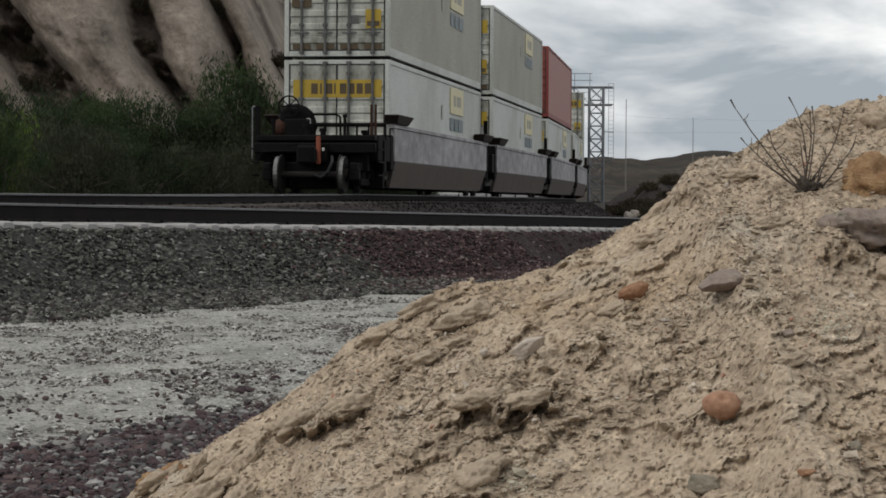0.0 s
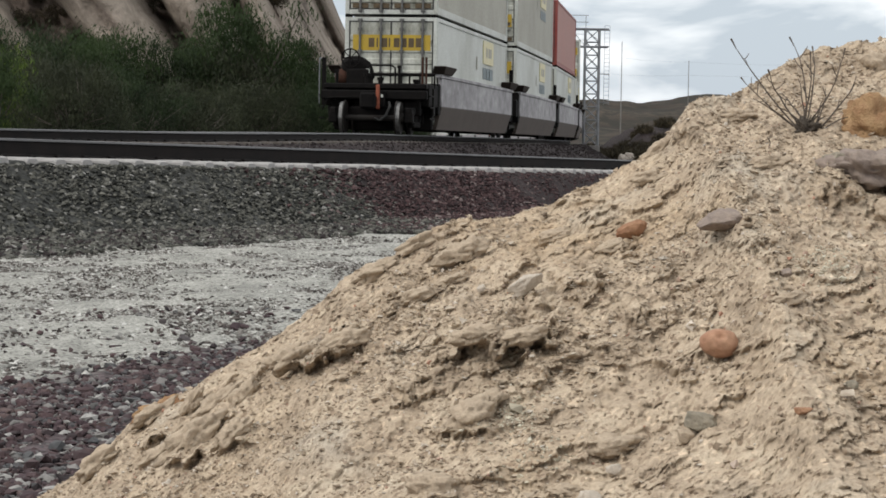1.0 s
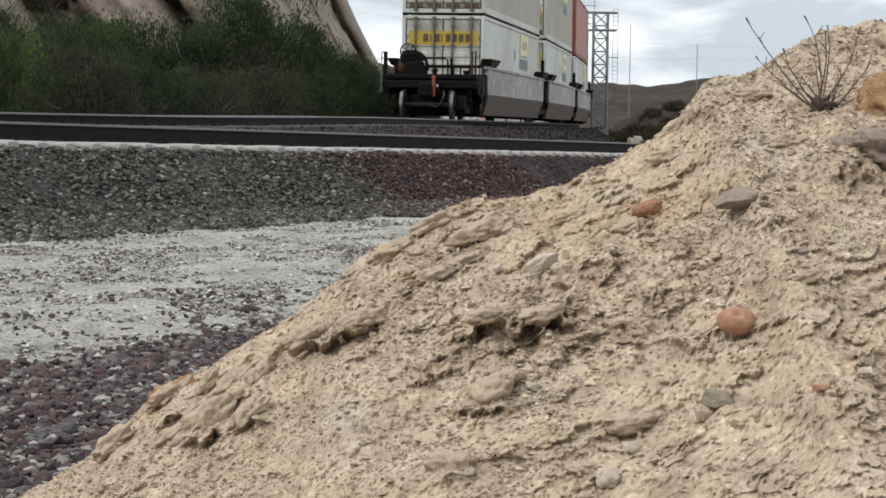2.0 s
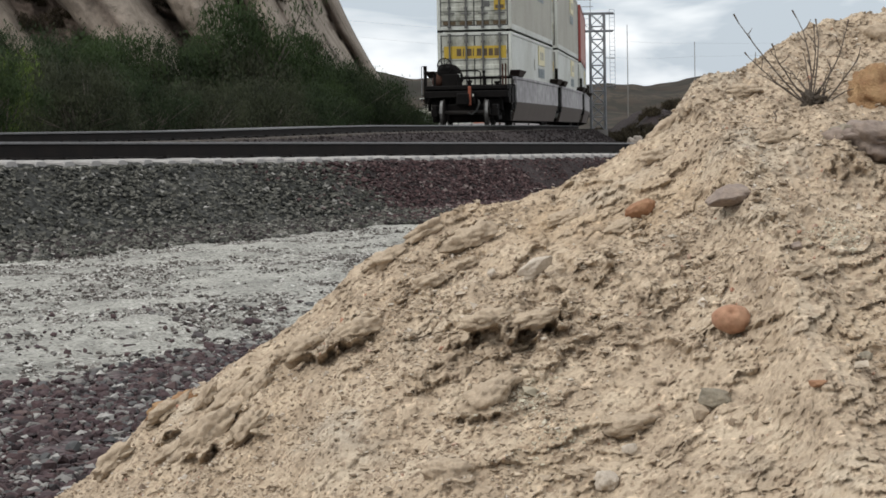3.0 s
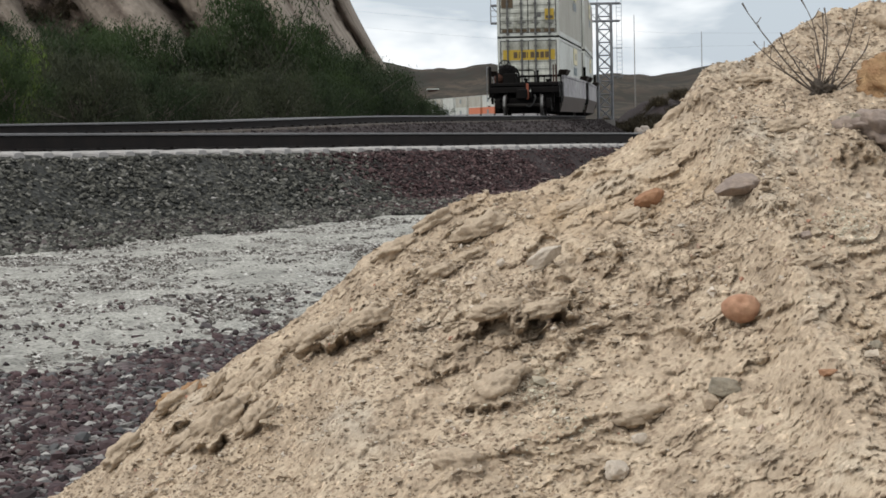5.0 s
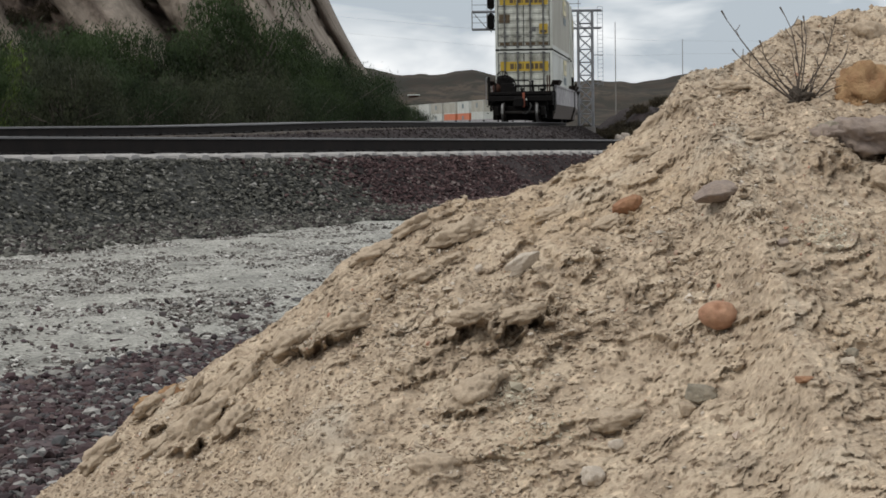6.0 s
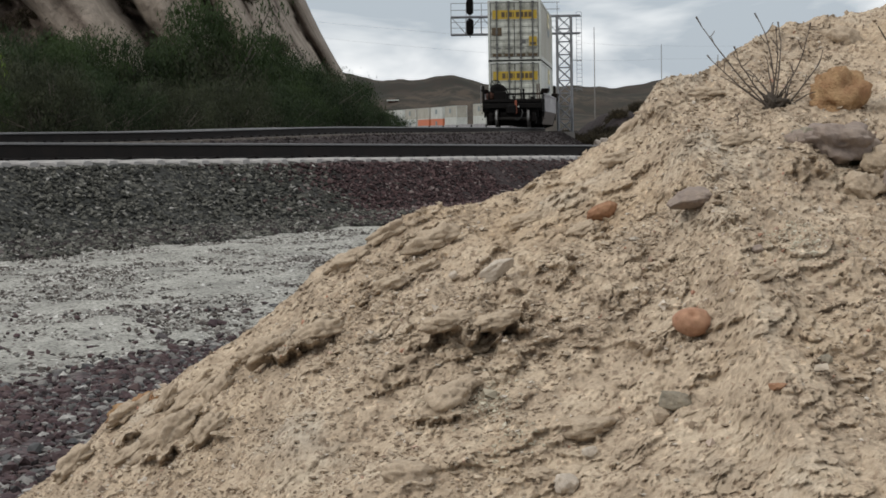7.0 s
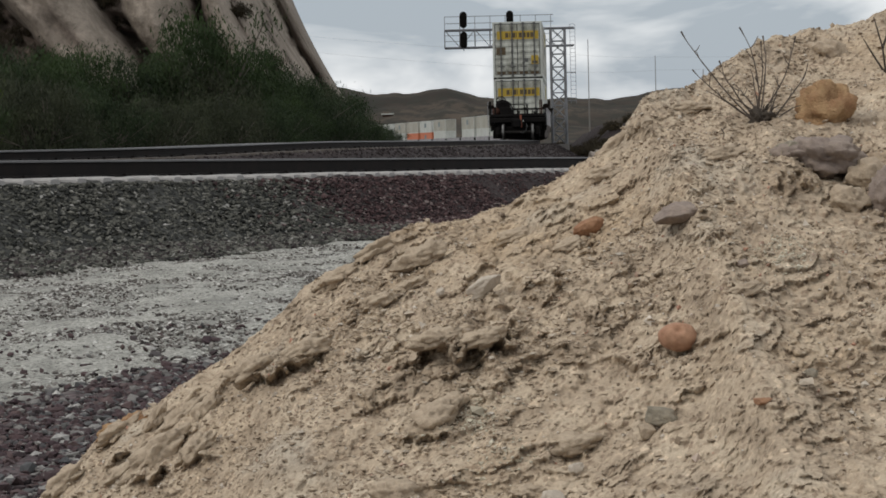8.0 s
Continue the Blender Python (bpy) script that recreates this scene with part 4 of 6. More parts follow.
# ---- rock cliff, hills ----
def build_cliff():
    """Tilted sandstone fins with dark clefts between them."""
    c = np.linspace(-62, 1.0, 400)
    z = np.linspace(-1.5, 26, 150)
    cc, zz = np.meshgrid(c, z)
    warp = cc + 0.5 * fbm(cc * 0.14, zz * 0.14, 3, 51) + 0.16 * fbm(cc * 0.8, zz * 0.4, 3, 52)
    # smooth slabs standing out, from, to and how far; weathered clefts between, coloured brown and shaded
    slabs = [(-62, -57, 3.0), (-55, -51, 2.4), (-49.5, -44, 3.2), (-42, -38.5, 2.4), (-37, -31.5, 3.0), (-29.5, -26, 2.6), (-24.5, -20.6, 3.0), (-18.6, -16.2, 1.8),
             (-12.9, -7.7, 3.4), (-6.9, -4.1, 2.4), (-3.7, -1.7, 2.0), (-1.5, -0.5, 1.4), (-0.35, 0.35, 1.2), (0.45, 2.2, 1.2)]
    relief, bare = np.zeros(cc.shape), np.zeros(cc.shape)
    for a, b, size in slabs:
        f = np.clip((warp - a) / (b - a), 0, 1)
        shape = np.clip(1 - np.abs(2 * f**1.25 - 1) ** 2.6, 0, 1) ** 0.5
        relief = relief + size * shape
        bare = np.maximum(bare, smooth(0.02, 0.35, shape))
    rugged = fbm(cc * 0.7, zz * 0.6, 6, 54, 0.62)
    pits = np.maximum(0, fbm(cc * 0.55, zz * 0.45, 4, 53) - 0.2) * (1.15 - bare)
    out = 1.5 * relief + (0.22 + 0.75 * (1 - bare)) * rugged - 3.0 * pits + 0.9 * fbm(cc * 0.1, zz * 0.1, 2, 55) - 0.45 * np.abs(fbm(warp * 1.5, zz * 0.13, 5, 59, 0.6))
    end = smooth(-2.6, 0.6, cc)
    y = 141 + 0.28 * np.maximum(zz, 0) - out + 30 * end**2 + 0.12 * np.abs(cc + 20)
    x = cc - (zz - 1.0) / (1.10 + 0.54 * smooth(-11, -2, cc)) - 4.3 + 0.012 * np.maximum(zz - 6, 0) ** 2
    front = np.stack([x.ravel(), y.ravel(), zz.ravel()], 1)
    rows, cols = cc.shape
    # a plain back closes the mass
    b0 = len(front)
    back = np.stack([x[:, [0, -1]].ravel(), np.full(rows * 2, 215.0), zz[:, [0, -1]].ravel()], 1)
    verts = np.concatenate([front, back])
    f = grid_faces(rows, cols).tolist()
    for r in range(rows - 1):
        f.append([r * cols, (r + 1) * cols, b0 + 2 * (r + 1), b0 + 2 * r])
        f.append([r * cols + cols - 1, b0 + 2 * r + 1, b0 + 2 * r + 3, (r + 1) * cols + cols - 1])
        f.append([b0 + 2 * r, b0 + 2 * r + 2, b0 + 2 * r + 3, b0 + 2 * r + 1])
    # brown weathering and streaks, with the clefts' shade painted into the same mask
    stain_shade = np.clip((1 - bare) * 0.85 + 0.7 * np.maximum(0, fbm(warp * 0.9, zz * 0.12, 4, 57)) * smooth(0.35, -0.1, fbm(cc * 0.2, zz * 0.1, 3, 58)), 0, 1)
    m, n, l, b = material("sandstone", 0.95, 0, 0.1)
    varnish_shade = n.new("ShaderNodeAttribute")
    varnish_shade.attribute_name = "varnish_shade"
    geo = n.new("ShaderNodeTexCoord").outputs["Object"]
    mp = n.new("ShaderNodeMapping")
    mp.inputs["Rotation"].default_value = (0, radians(-37), 0)
    mp.inputs["Scale"].default_value = (1.0, 1.0, 0.3)
    l.new(geo, mp.inputs["Vector"])
    streak = noise_node(n, l, 0.55, 6, 0.62, mp.outputs["Vector"])
    fine = noise_node(n, l, 3.0, 5, 0.65, geo)
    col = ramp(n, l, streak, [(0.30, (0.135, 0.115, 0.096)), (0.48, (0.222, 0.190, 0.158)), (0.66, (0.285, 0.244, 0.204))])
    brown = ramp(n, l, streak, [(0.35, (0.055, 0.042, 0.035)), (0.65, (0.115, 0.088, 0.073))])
    col = mixed(n, l, varnish_shade.outputs["Fac"], col, brown)
    l.new(mixed(n, l, 1.0, col, ramp(n, l, fine, [(0.3, (0.75,) * 3), (0.7, (1.15,) * 3)]), "MULTIPLY"), b.inputs["Base Color"])
    bumped(n, l, b, fine, 0.9, 0.2)
    me = mesh_from("sandstone_cliff", verts.tolist(), f, m, True)
    layer = me.attributes.new("varnish_shade", "FLOAT", "POINT")
    layer.data.foreach_set("value", np.concatenate([stain_shade.ravel(), np.zeros(rows * 2)]).astype(np.float32))
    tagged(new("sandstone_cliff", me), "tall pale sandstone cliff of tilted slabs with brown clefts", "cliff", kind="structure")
    return cc, x, y, zz, pits, relief


CLIFF = build_cliff()


def build_hills():
    az = np.linspace(-24, 24, 360)
    dist = np.linspace(620, 1900, 100)
    a, d = np.meshgrid(az, dist)
    line_az = [-24, -12, -6, -1.94, -0.93, 0.07, 0.93, 1.65, 2.8, 3.94, 4.95, 5.95, 6.6, 9, 14, 24]
    line_el = [1.9, 2.0, 1.8, 1.54, 1.31, 1.36, 1.45, 1.24, 1.10, 1.18, 1.05, 1.21, 1.28, 1.15, 1.3, 1.4]
    crest = np.interp(a, line_az, line_el) + 0.035 * fbm(a * 1.6, a * 0 + 3, 4, 61)
    x, y = d * np.tan(np.radians(a)), d
    up = smooth(600, 1500, d + 130 * fbm(x * 0.004, y * 0.004, 3, 62))
    z = 1.0 + np.tan(np.radians(crest)) * d * up * (1 - 0.5 * smooth(1520, 1900, d)) + 1.5 * fbm(x * 0.02, y * 0.01, 4, 63) * smooth(600, 800, d)
    gully = np.abs(fbm(x * 0.012, y * 0.006, 3, 64))
    z = z - 3.5 * (1 - smooth(0, 0.35, gully)) * up * (1 - smooth(0.7, 1.0, up))
    m, n, l, b = material("scrub_hills", 1.0, 0, 0.05)
    geo = n.new("ShaderNodeTexCoord").outputs["Object"]
    big = noise_node(n, l, 0.012, 5, 0.6, geo)
    spots = noise_node(n, l, 0.12, 5, 0.7, geo, (1, 0.35, 1))
    col = ramp(n, l, big, [(0.36, (0.028, 0.023, 0.019)), (0.64, (0.076, 0.060, 0.047))])
    l.new(mixed(n, l, ramp(n, l, spots, [(0.45, (0, 0, 0)), (0.56, (0.9,) * 3)]), col, (0.026, 0.026, 0.021)), b.inputs["Base Color"])
    tagged(new("distant_hills", mesh_arrays("distant_hills", np.stack([x.ravel(), y.ravel(), z.ravel()], 1), grid_faces(len(dist), len(az)), m, True)), "dark brown scrub-covered hills on the horizon", "hills", kind="structure")


build_hills()


# ---- shrubs ----
def foliage(name, dark, mid, light):
    m, n, l, b = material(name, 0.75, 0, 0.2)
    pick = n.new("ShaderNodeNewGeometry").outputs["Random Per Island"]
    c = ramp(n, l, pick, [(0.0, dark), (0.2, mid), (0.8, mid), (1.0, light)])
    patch = ramp(n, l, noise_node(n, l, 1.1, 3, 0.6), [(0.36, (0.60, 0.60, 0.58)), (0.64, (1.35, 1.28, 1.1))])
    tint = mixed(n, l, 1.0, c, patch, "MULTIPLY")
    l.new(tint, b.inputs["Base Color"])
    # light comes through the leaves
    glow = n.new("ShaderNodeBsdfTranslucent")
    l.new(tint, glow.inputs["Color"])
    both = n.new("ShaderNodeMixShader")
    both.inputs[0].default_value = 0.35
    l.new(b.outputs[0], both.inputs[1])
    l.new(glow.outputs[0], both.inputs[2])
    out = [k for k in n if k.bl_idname == "ShaderNodeOutputMaterial"][0]
    l.new(both.outputs[0], out.inputs["Surface"])
    return m


M_LEAF = foliage("dark_green_leaves", (0.0193, 0.0316, 0.0151), (0.0234, 0.0385, 0.0186), (0.0310, 0.0468, 0.0234))
M_LEAF2 = foliage("olive_leaves", (0.0289, 0.0351, 0.0220), (0.0337, 0.0413, 0.0255), (0.0413, 0.0482, 0.0316))
M_LEAF3 = foliage("green_leaves", (0.0220, 0.0385, 0.0151), (0.0275, 0.0468, 0.0186), (0.0358, 0.0550, 0.0234))
M_LIME = foliage("lime_leaves", (0.0400, 0.0640, 0.0160), (0.0640, 0.1000, 0.0224), (0.0960, 0.1280, 0.0360))
M_DRY = foliage("dry_brown_leaves", (0.030, 0.026, 0.018), (0.045, 0.038, 0.026), (0.065, 0.052, 0.036))
M_BARK = worn("grey_bark", (0.10, 0.085, 0.07), (0.05, 0.045, 0.04), 6.0, 0.6, 0.9, bump=0.3)


def shrub_meshes(seed, height, width, leaves, mat, tuft=0.34, leaf=0.045):
    """Stems and a crown of many small leaves gathered in clumps, with gaps and stray sprays."""
    rg = np.random.RandomState(seed)
    stems = bmesh.new()
    tips = []
    for k in range(7):
        a, lean = rg.uniform(0, 6.28), rg.uniform(0.1, 0.45)
        h = height * rg.uniform(0.55, 0.95)
        p0 = Vector((rg.uniform(-0.15, 0.15), rg.uniform(-0.15, 0.15), -0.1))
        p1 = p0 + Vector((math.cos(a) * lean * width * 0.5, math.sin(a) * lean * width * 0.5, h * 0.5))
        p2 = p1 + Vector((math.cos(a + 0.5) * lean * width * 0.6, math.sin(a + 0.5) * lean * width * 0.6, h * 0.5))
        rod(stems, p0, p1, 0.05, 6, 0.035)
        rod(stems, p1, p2, 0.035, 6, 0.010)
        tips += [p1, p2]
        for j in range(3):
            q = p1 + Vector((rg.uniform(-1, 1) * width * 0.4, rg.uniform(-1, 1) * width * 0.4, rg.uniform(0.1, 0.4) * height))
            rod(stems, p1, q, 0.02, 5, 0.006)
            tips.append(q)
    clumps = []
    for k in range(40):
        a, r = rg.uniform(0, 6.28), math.sqrt(rg.uniform(0, 1))
        up = rg.uniform(0.03, 1.0)
        wide = width * 0.5 * (0.75 + 0.5 * math.sin(up * 2.6)) * (1.0 - 0.55 * up**2)
        clumps.append((math.cos(a) * r * wide, math.sin(a) * r * wide, up * height * rg.uniform(0.82, 1.0)))
    clumps = np.array(clumps + [tuple(t) for t in tips])
    which = rg.randint(0, len(clumps), leaves)
    spread = np.clip(rg.normal(0, 0.75, (leaves, 3)), -1.15, 1.15) * np.array([tuft, tuft, tuft * 0.9]) * rg.uniform(0.5, 1.25, (leaves, 1))
    # upright sprays on some clumps
    spray = rg.rand(leaves) < 0.07
    spread[spray] = spread[spray] * [0.35, 0.35, 1.4] + [0, 0, 0.12]
    centre = clumps[which] + spread
    centre[:, 2] = np.maximum(centre[:, 2], 0.03)
    # leaves lie mostly across the way out of their clump
    outward = spread / (np.linalg.norm(spread, axis=1)[:, None] + 1e-9) + [0, 0, 0.35] + 0.55 * rg.normal(0, 1, (leaves, 3))
    d1 = np.cross(outward, rg.normal(0, 1, (leaves, 3)))
    d1 /= np.linalg.norm(d1, axis=1)[:, None]
    d2 = np.cross(d1, outward)
    d2 /= np.linalg.norm(d2, axis=1)[:, None] + 1e-9
    size = leaf * rg.uniform(0.6, 1.4, (leaves, 1))
    d1 = d1 + [0, 0, 0.7] * np.sign(d1[:, 2:3] + 1e-6)
    a, b = d1 * size, d2 * size * 0.36
    verts = np.stack([centre - a + b, centre - a * 0.4 - b * 1.3, centre + a], 1).reshape(-1, 3)
    faces = np.arange(leaves * 3).reshape(-1, 3)
    return data_of("trunk", stems, M_BARK), mesh_arrays("crown", verts, faces, mat)


def build_shrub(name, label, stems, crown, m):
    ob = tagged(new(name), label, "shrub", "shrubs along the track")
    ob.matrix_basis = m
    shared("trunk", stems, ob, label="grey-brown branching stems")
    tagged(shared("crown", crown, ob), "", "", "", "stuff")
    return ob


def build_shrubs():
    rg = random.Random(8)
    kinds = [shrub_meshes(1, 3.1, 3.6, 9500, M_LEAF), shrub_meshes(2, 2.9, 3.2, 9500, M_LEAF2), shrub_meshes(3, 3.3, 3.0, 9500, M_LEAF3), shrub_meshes(4, 2.6, 3.6, 9500, M_LEAF2)]
    text = ["dense dark green shrub beside the far track", "dusty olive green shrub beside the far track", "tall dark green leafy shrub near the cliff foot", "broad olive shrub with grey tints"]
    firsts = {}

    def plant(k, x, y, scale):
        m = pose(x, y, float(ground_height(np.array([x]), np.array([y]))[0][0]) - 0.05, 0, 0, rg.uniform(0, 360)) @ Matrix.Scale(scale, 4)
        if k not in firsts:
            firsts[k] = build_shrub("shrub", text[k], *kinds[k], m)
        else:
            ob = copy_thing(firsts[k], m)
            ob.scale = (scale, scale, scale)

    for s in range(-30, 46, 3):
        x, y, h = (float(v) for v in FAR.at(s))
        for row, (o0, o1) in enumerate(((4.3, 5.6), (7.0, 9.5))):
            if row and s % 2:
                continue
            off = rg.uniform(o0, o1)
            tall = rg.uniform(0.85, 1.08) * (1.0 if s < 18 else 1.0 - 0.012 * (s - 18)) * (0.80 if row == 0 else 1.02)
            plant(rg.randrange(4), x - off * math.cos(h) + rg.uniform(-0.5, 0.5), y + off * math.sin(h) + rg.uniform(-1, 1), tall)
    # two tall ones in the middle, low ones at the far end of the row
    plant(2, -7.0, 76, 1.6)
    plant(3, -7.3, 75, 1.36)
    plant(0, -6.2, 78, 1.02)
    plant(2, -8.3, 74, 1.10)
    plant(2, -10.9, 68, 1.12)
    for k, x, y, tall in ((2, -5.6, 80, 1.28), (0, -4.9, 83, 1.2), (3, -4.3, 87, 1.12), (1, -11.6, 70, 1.28), (0, -12.3, 66, 1.22), (2, -10.2, 71, 1.2), (0, -8.9, 73, 1.2)):
        plant(k, x, y, tall)
    for x, y, k in ((-3.0, 101, 0.75), (-2.1, 104, 0.62), (-1.3, 107, 0.45), (-3.6, 97, 0.95), (-4.5, 91.5, 1.18), (-3.8, 95, 1.08), (-3.1, 99, 0.92), (-5.1, 87, 1.12)):
        plant(0, x, y, k)
    lime = shrub_meshes(9, 3.0, 2.8, 6000, M_LIME)
    ob = build_shrub("shrub", "bright lime green shrub standing apart by colour", *lime, pose(-10.5, 52.5, 0.45))
    # dry bushes at the cliff's clefts and on the far bank
    dry = shrub_meshes(12, 1.3, 1.9, 1800, M_DRY, 0.22, 0.07)
    first = None
    cc, cx, cy, cz, pits, relief = CLIFF
    spots = []
    for tries in range(4000):
        i, j = rg.randrange(34, 86), rg.randrange(115, 384)
        if relief[i, j] < 0.25 and -32 < cx[i, j] < -3 and all((cx[i, j] - a) ** 2 + (cz[i, j] - b_) ** 2 > 2.2 for a, b_ in spots):
            spots.append((cx[i, j], cz[i, j]))
            m = pose(float(cx[i, j]), float(cy[i, j]) - 0.15, float(cz[i, j]) - 0.25, 0, 0, rg.uniform(0, 360))
            if first is None:
                first = build_shrub("dry_shrub", "dark dry shrub rooted in a cliff cleft", *dry, m)
            else:
                copy_thing(first, m)
        if len(spots) > 22:
            break
    bank = shrub_meshes(14, 0.8, 1.7, 1200, M_DRY, 0.22, 0.075)
    first = None
    for x, y in ((13.4, 150), (15.3, 158), (17.0, 152), (18.5, 163), (14.6, 170), (16.3, 178), (20.0, 156), (21.5, 170), *[(13.5 + 14 * rg.random() ** 1.3, rg.uniform(176, 225)) for k in range(44)]):
        m = pose(x, y, float(ground_height(np.array([x]), np.array([y]))[0][0]) - 0.05, 0, 0, rg.uniform(0, 360))
        if first is None:
            first = build_shrub("bank_shrub", "low dusty shrub on the far bank", *bank, m)
        else:
            copy_thing(first, m)


build_shrubs()


# ---- signal gantry, poles, wires ----
def beam(a, b, r):
    bm = bmesh.new()
    rod(bm, a, b, r, 6)
    return bm


def build_gantry():
    g = tagged(new("signal_gantry"), "grey steel lattice cantilever gantry over the tracks", "signal gantry")
    y0, xl, xr, base, low, top = 177.0, 11.05, 12.15, 1.1, 8.83, 10.2
    depth = 1.1
    for x in (xl, xr):
        for y in (y0, y0 + depth):
            part("leg", beam((x, y, base), (x, y, top), 0.085), M_GALV, g)
    n_ = 9
    for k in range(n_):
        za, zb = base + (top - base) * k / n_, base + (top - base) * (k + 1) / n_
        for y in (y0, y0 + depth):
            part("brace", beam((xl, y, za), (xr, y, zb), 0.032), M_GALV, g)
            part("brace", beam((xr, y, za), (xl, y, zb), 0.032), M_GALV, g)
            part("strut", beam((xl, y, zb), (xr, y, zb), 0.04), M_GALV, g)
        for x in (xl, xr):
            part("brace", beam((x, y0, za), (x, y0 + depth, zb), 0.03), M_GALV, g)
    x_end = 2.75
    for z, r in ((low, 0.075), (top, 0.075)):
        for y in (y0, y0 + depth):
            part("arm_chord", beam((x_end, y, z), (xr + 0.7, y, z), r), M_GALV, g)
    bays = 7
    for k in range(bays + 1):
        x = x_end + (xl - x_end) * k / bays
        for y in (y0, y0 + depth):
            part("arm_post", beam((x, y, low), (x, y, top), 0.035), M_GALV, g)
        if k < bays:
            x2 = x_end + (xl - x_end) * (k + 1) / bays
            a, b = (low, top) if k % 2 else (top, low)
            part("arm_brace", beam((x, y0, a), (x2, y0, b), 0.028), M_GALV, g)
        part("rail_post", beam((x, y0, top), (x, y0, top + 1.05), 0.025), M_GALV, g)
    for z in (top + 0.52, top + 1.05):
        part("walkway_rail", beam((x_end, y0, z), (xl + 0.2, y0, z), 0.025), M_GALV, g)
    for z in (low + 0.5, low + 0.95):
        part("arm_rail", beam((x_end, y0, z), (xl, y0, z), 0.02), M_GALV, g)
    for x in (xr + 0.38, xr + 0.78):
        part("ladder_stile", beam((x, y0, base + 3.2), (x, y0, top + 0.25), 0.02), M_GALV, g)
    for k in range(20):
        z = base + 3.3 + k * 0.32
        part("rung", beam((xr + 0.38, y0, z), (xr + 0.78, y0, z), 0.014), M_GALV, g)
    for z in (base + 3.4, base + 5.6, top - 0.1):
        part("ladder_tie", beam((xr, y0, z), (xr + 0.8, y0, z), 0.03), M_GALV, g)
    bm = bmesh.new()
    box(bm, xl - 0.15, xr + 0.15, y0 - 0.15, y0 + depth + 0.15, 0.0, base + 0.02, 0.03)
    part("footing", bm, M_POLE, g, "concrete footing")


def build_signal(x, z):
    """A black signal head: an oval back plate with three hooded lamps."""
    s = tagged(new("railway_signal"), "black oval railway signal head on the gantry", "railway signal", "signals on the gantry")
    s.matrix_basis = pose(x, 176.85, z) @ Matrix.Scale(0.86, 4)
    bm = bmesh.new()
    n_ = 20
    rim = [(0.33 * math.cos(a), 0.33 * math.sin(a) + (0.42 if math.sin(a) >= 0 else -0.42)) for a in [2 * math.pi * k / n_ for k in range(n_)]]
    f = [bm.verts.new((u, 0, w)) for u, w in rim]
    b = [bm.verts.new((u, 0.05, w)) for u, w in rim]
    bm.faces.new(f)
    bm.faces.new(b[::-1])
    for k in range(n_):
        bm.faces.new((f[k], f[(k + 1) % n_], b[(k + 1) % n_], b[k]))
    part("back_plate", bm, M_BLACK, s)
    for w in (-0.4, 0, 0.4):
        bm = bmesh.new()
        rod(bm, (0, -0.28, w), (0, 0, w), 0.13, 12)
        part("hood", bm, M_BLACK, s)
    bm = bmesh.new()
    rod(bm, (0, 0.08, -1.0), (0, 0.08, 0.7), 0.045, 8)
    part("mast", bm, M_GALV, s, "grey steel mounting mast")


build_gantry()
for x_, z_ in ((4.22, 10.98), (4.22, 9.42), (7.85, 10.98)):
    build_signal(x_, z_)


def build_pole(x, y, z0, z1, r, arms):
    p = tagged(new("utility_pole"), "thin weathered pole standing far off", "pole", "far poles")
    bm = bmesh.new()
    rod(bm, (x, y, z0), (x, y, z1), r, 8, r * 0.6)
    part("shaft", bm, M_POLE, p)
    for z in arms:
        bm = bmesh.new()
        box(bm, x - 0.9, x + 0.9, y - 0.08, y + 0.08, z - 0.07, z + 0.07)
        part("crossarm", bm, M_POLE, p)


build_pole(27.5, 350, 0.5, 17.1, 0.085, ())
build_pole(48.7, 450, 0.5, 18.1, 0.10, ())
build_pole(104, 560, 0.5, 22.2, 0.15, ())
bm_ = bmesh.new()
rod(bm_, (18.35, 160, 0.4), (18.35, 160, 3.0), 0.09, 8)
post_ob = tagged(new("post", data_of("post", bm_, M_BLACK)), "dark upright post on the far bank", "post")


def build_wire(a, b, sag):
    bm = bmesh.new()
    a, b = Vector(a), Vector(b)
    line = [a.lerp(b, k / 14) - Vector((0, 0, sag * 4 * (k / 14) * (1 - k / 14))) for k in range(15)]
    tube(bm, line, [0.010] * 15, 4)
    me = data_of("wire", bm, M_POLE)
    tagged(new("overhead_wire", me), "thin dark overhead wire strung far off", "wire", "overhead wires")


for drop in (0.0, 2.6):
    build_wire((-75, 420, 30.0 - drop), (27.5, 350, 14.6 - drop), 1.2)
    build_wire((27.5, 350, 14.6 - drop), (48.7, 450, 17.8 - drop), 0.15)
    build_wire((48.7, 450, 17.8 - drop), (104, 560, 21.8 - drop), 0.3)


# ---- shed and boulders far off ----
def build_shed():
    s = tagged(new("shed"), "small far shed with a white sloping roof", "shed")
    x, y = -11.8, 1100.0
    bm = bmesh.new()
    box(bm, x - 2.4, x + 2.4, y - 2, y + 2, 11.0, 17.0)
    part("wall", bm, M_OLDRUST, s)
    bm = bmesh.new()
    made = box(bm, x - 3.0, x + 3.0, y - 2.8, y + 2.8, 17.0, 17.5)
    for v in bm.verts:
        v.co.z += 0.7 * (1 - abs(v.co.x - x) / 3.0)
    part("roof", bm, M_WHITE, s, "white sheet roof")


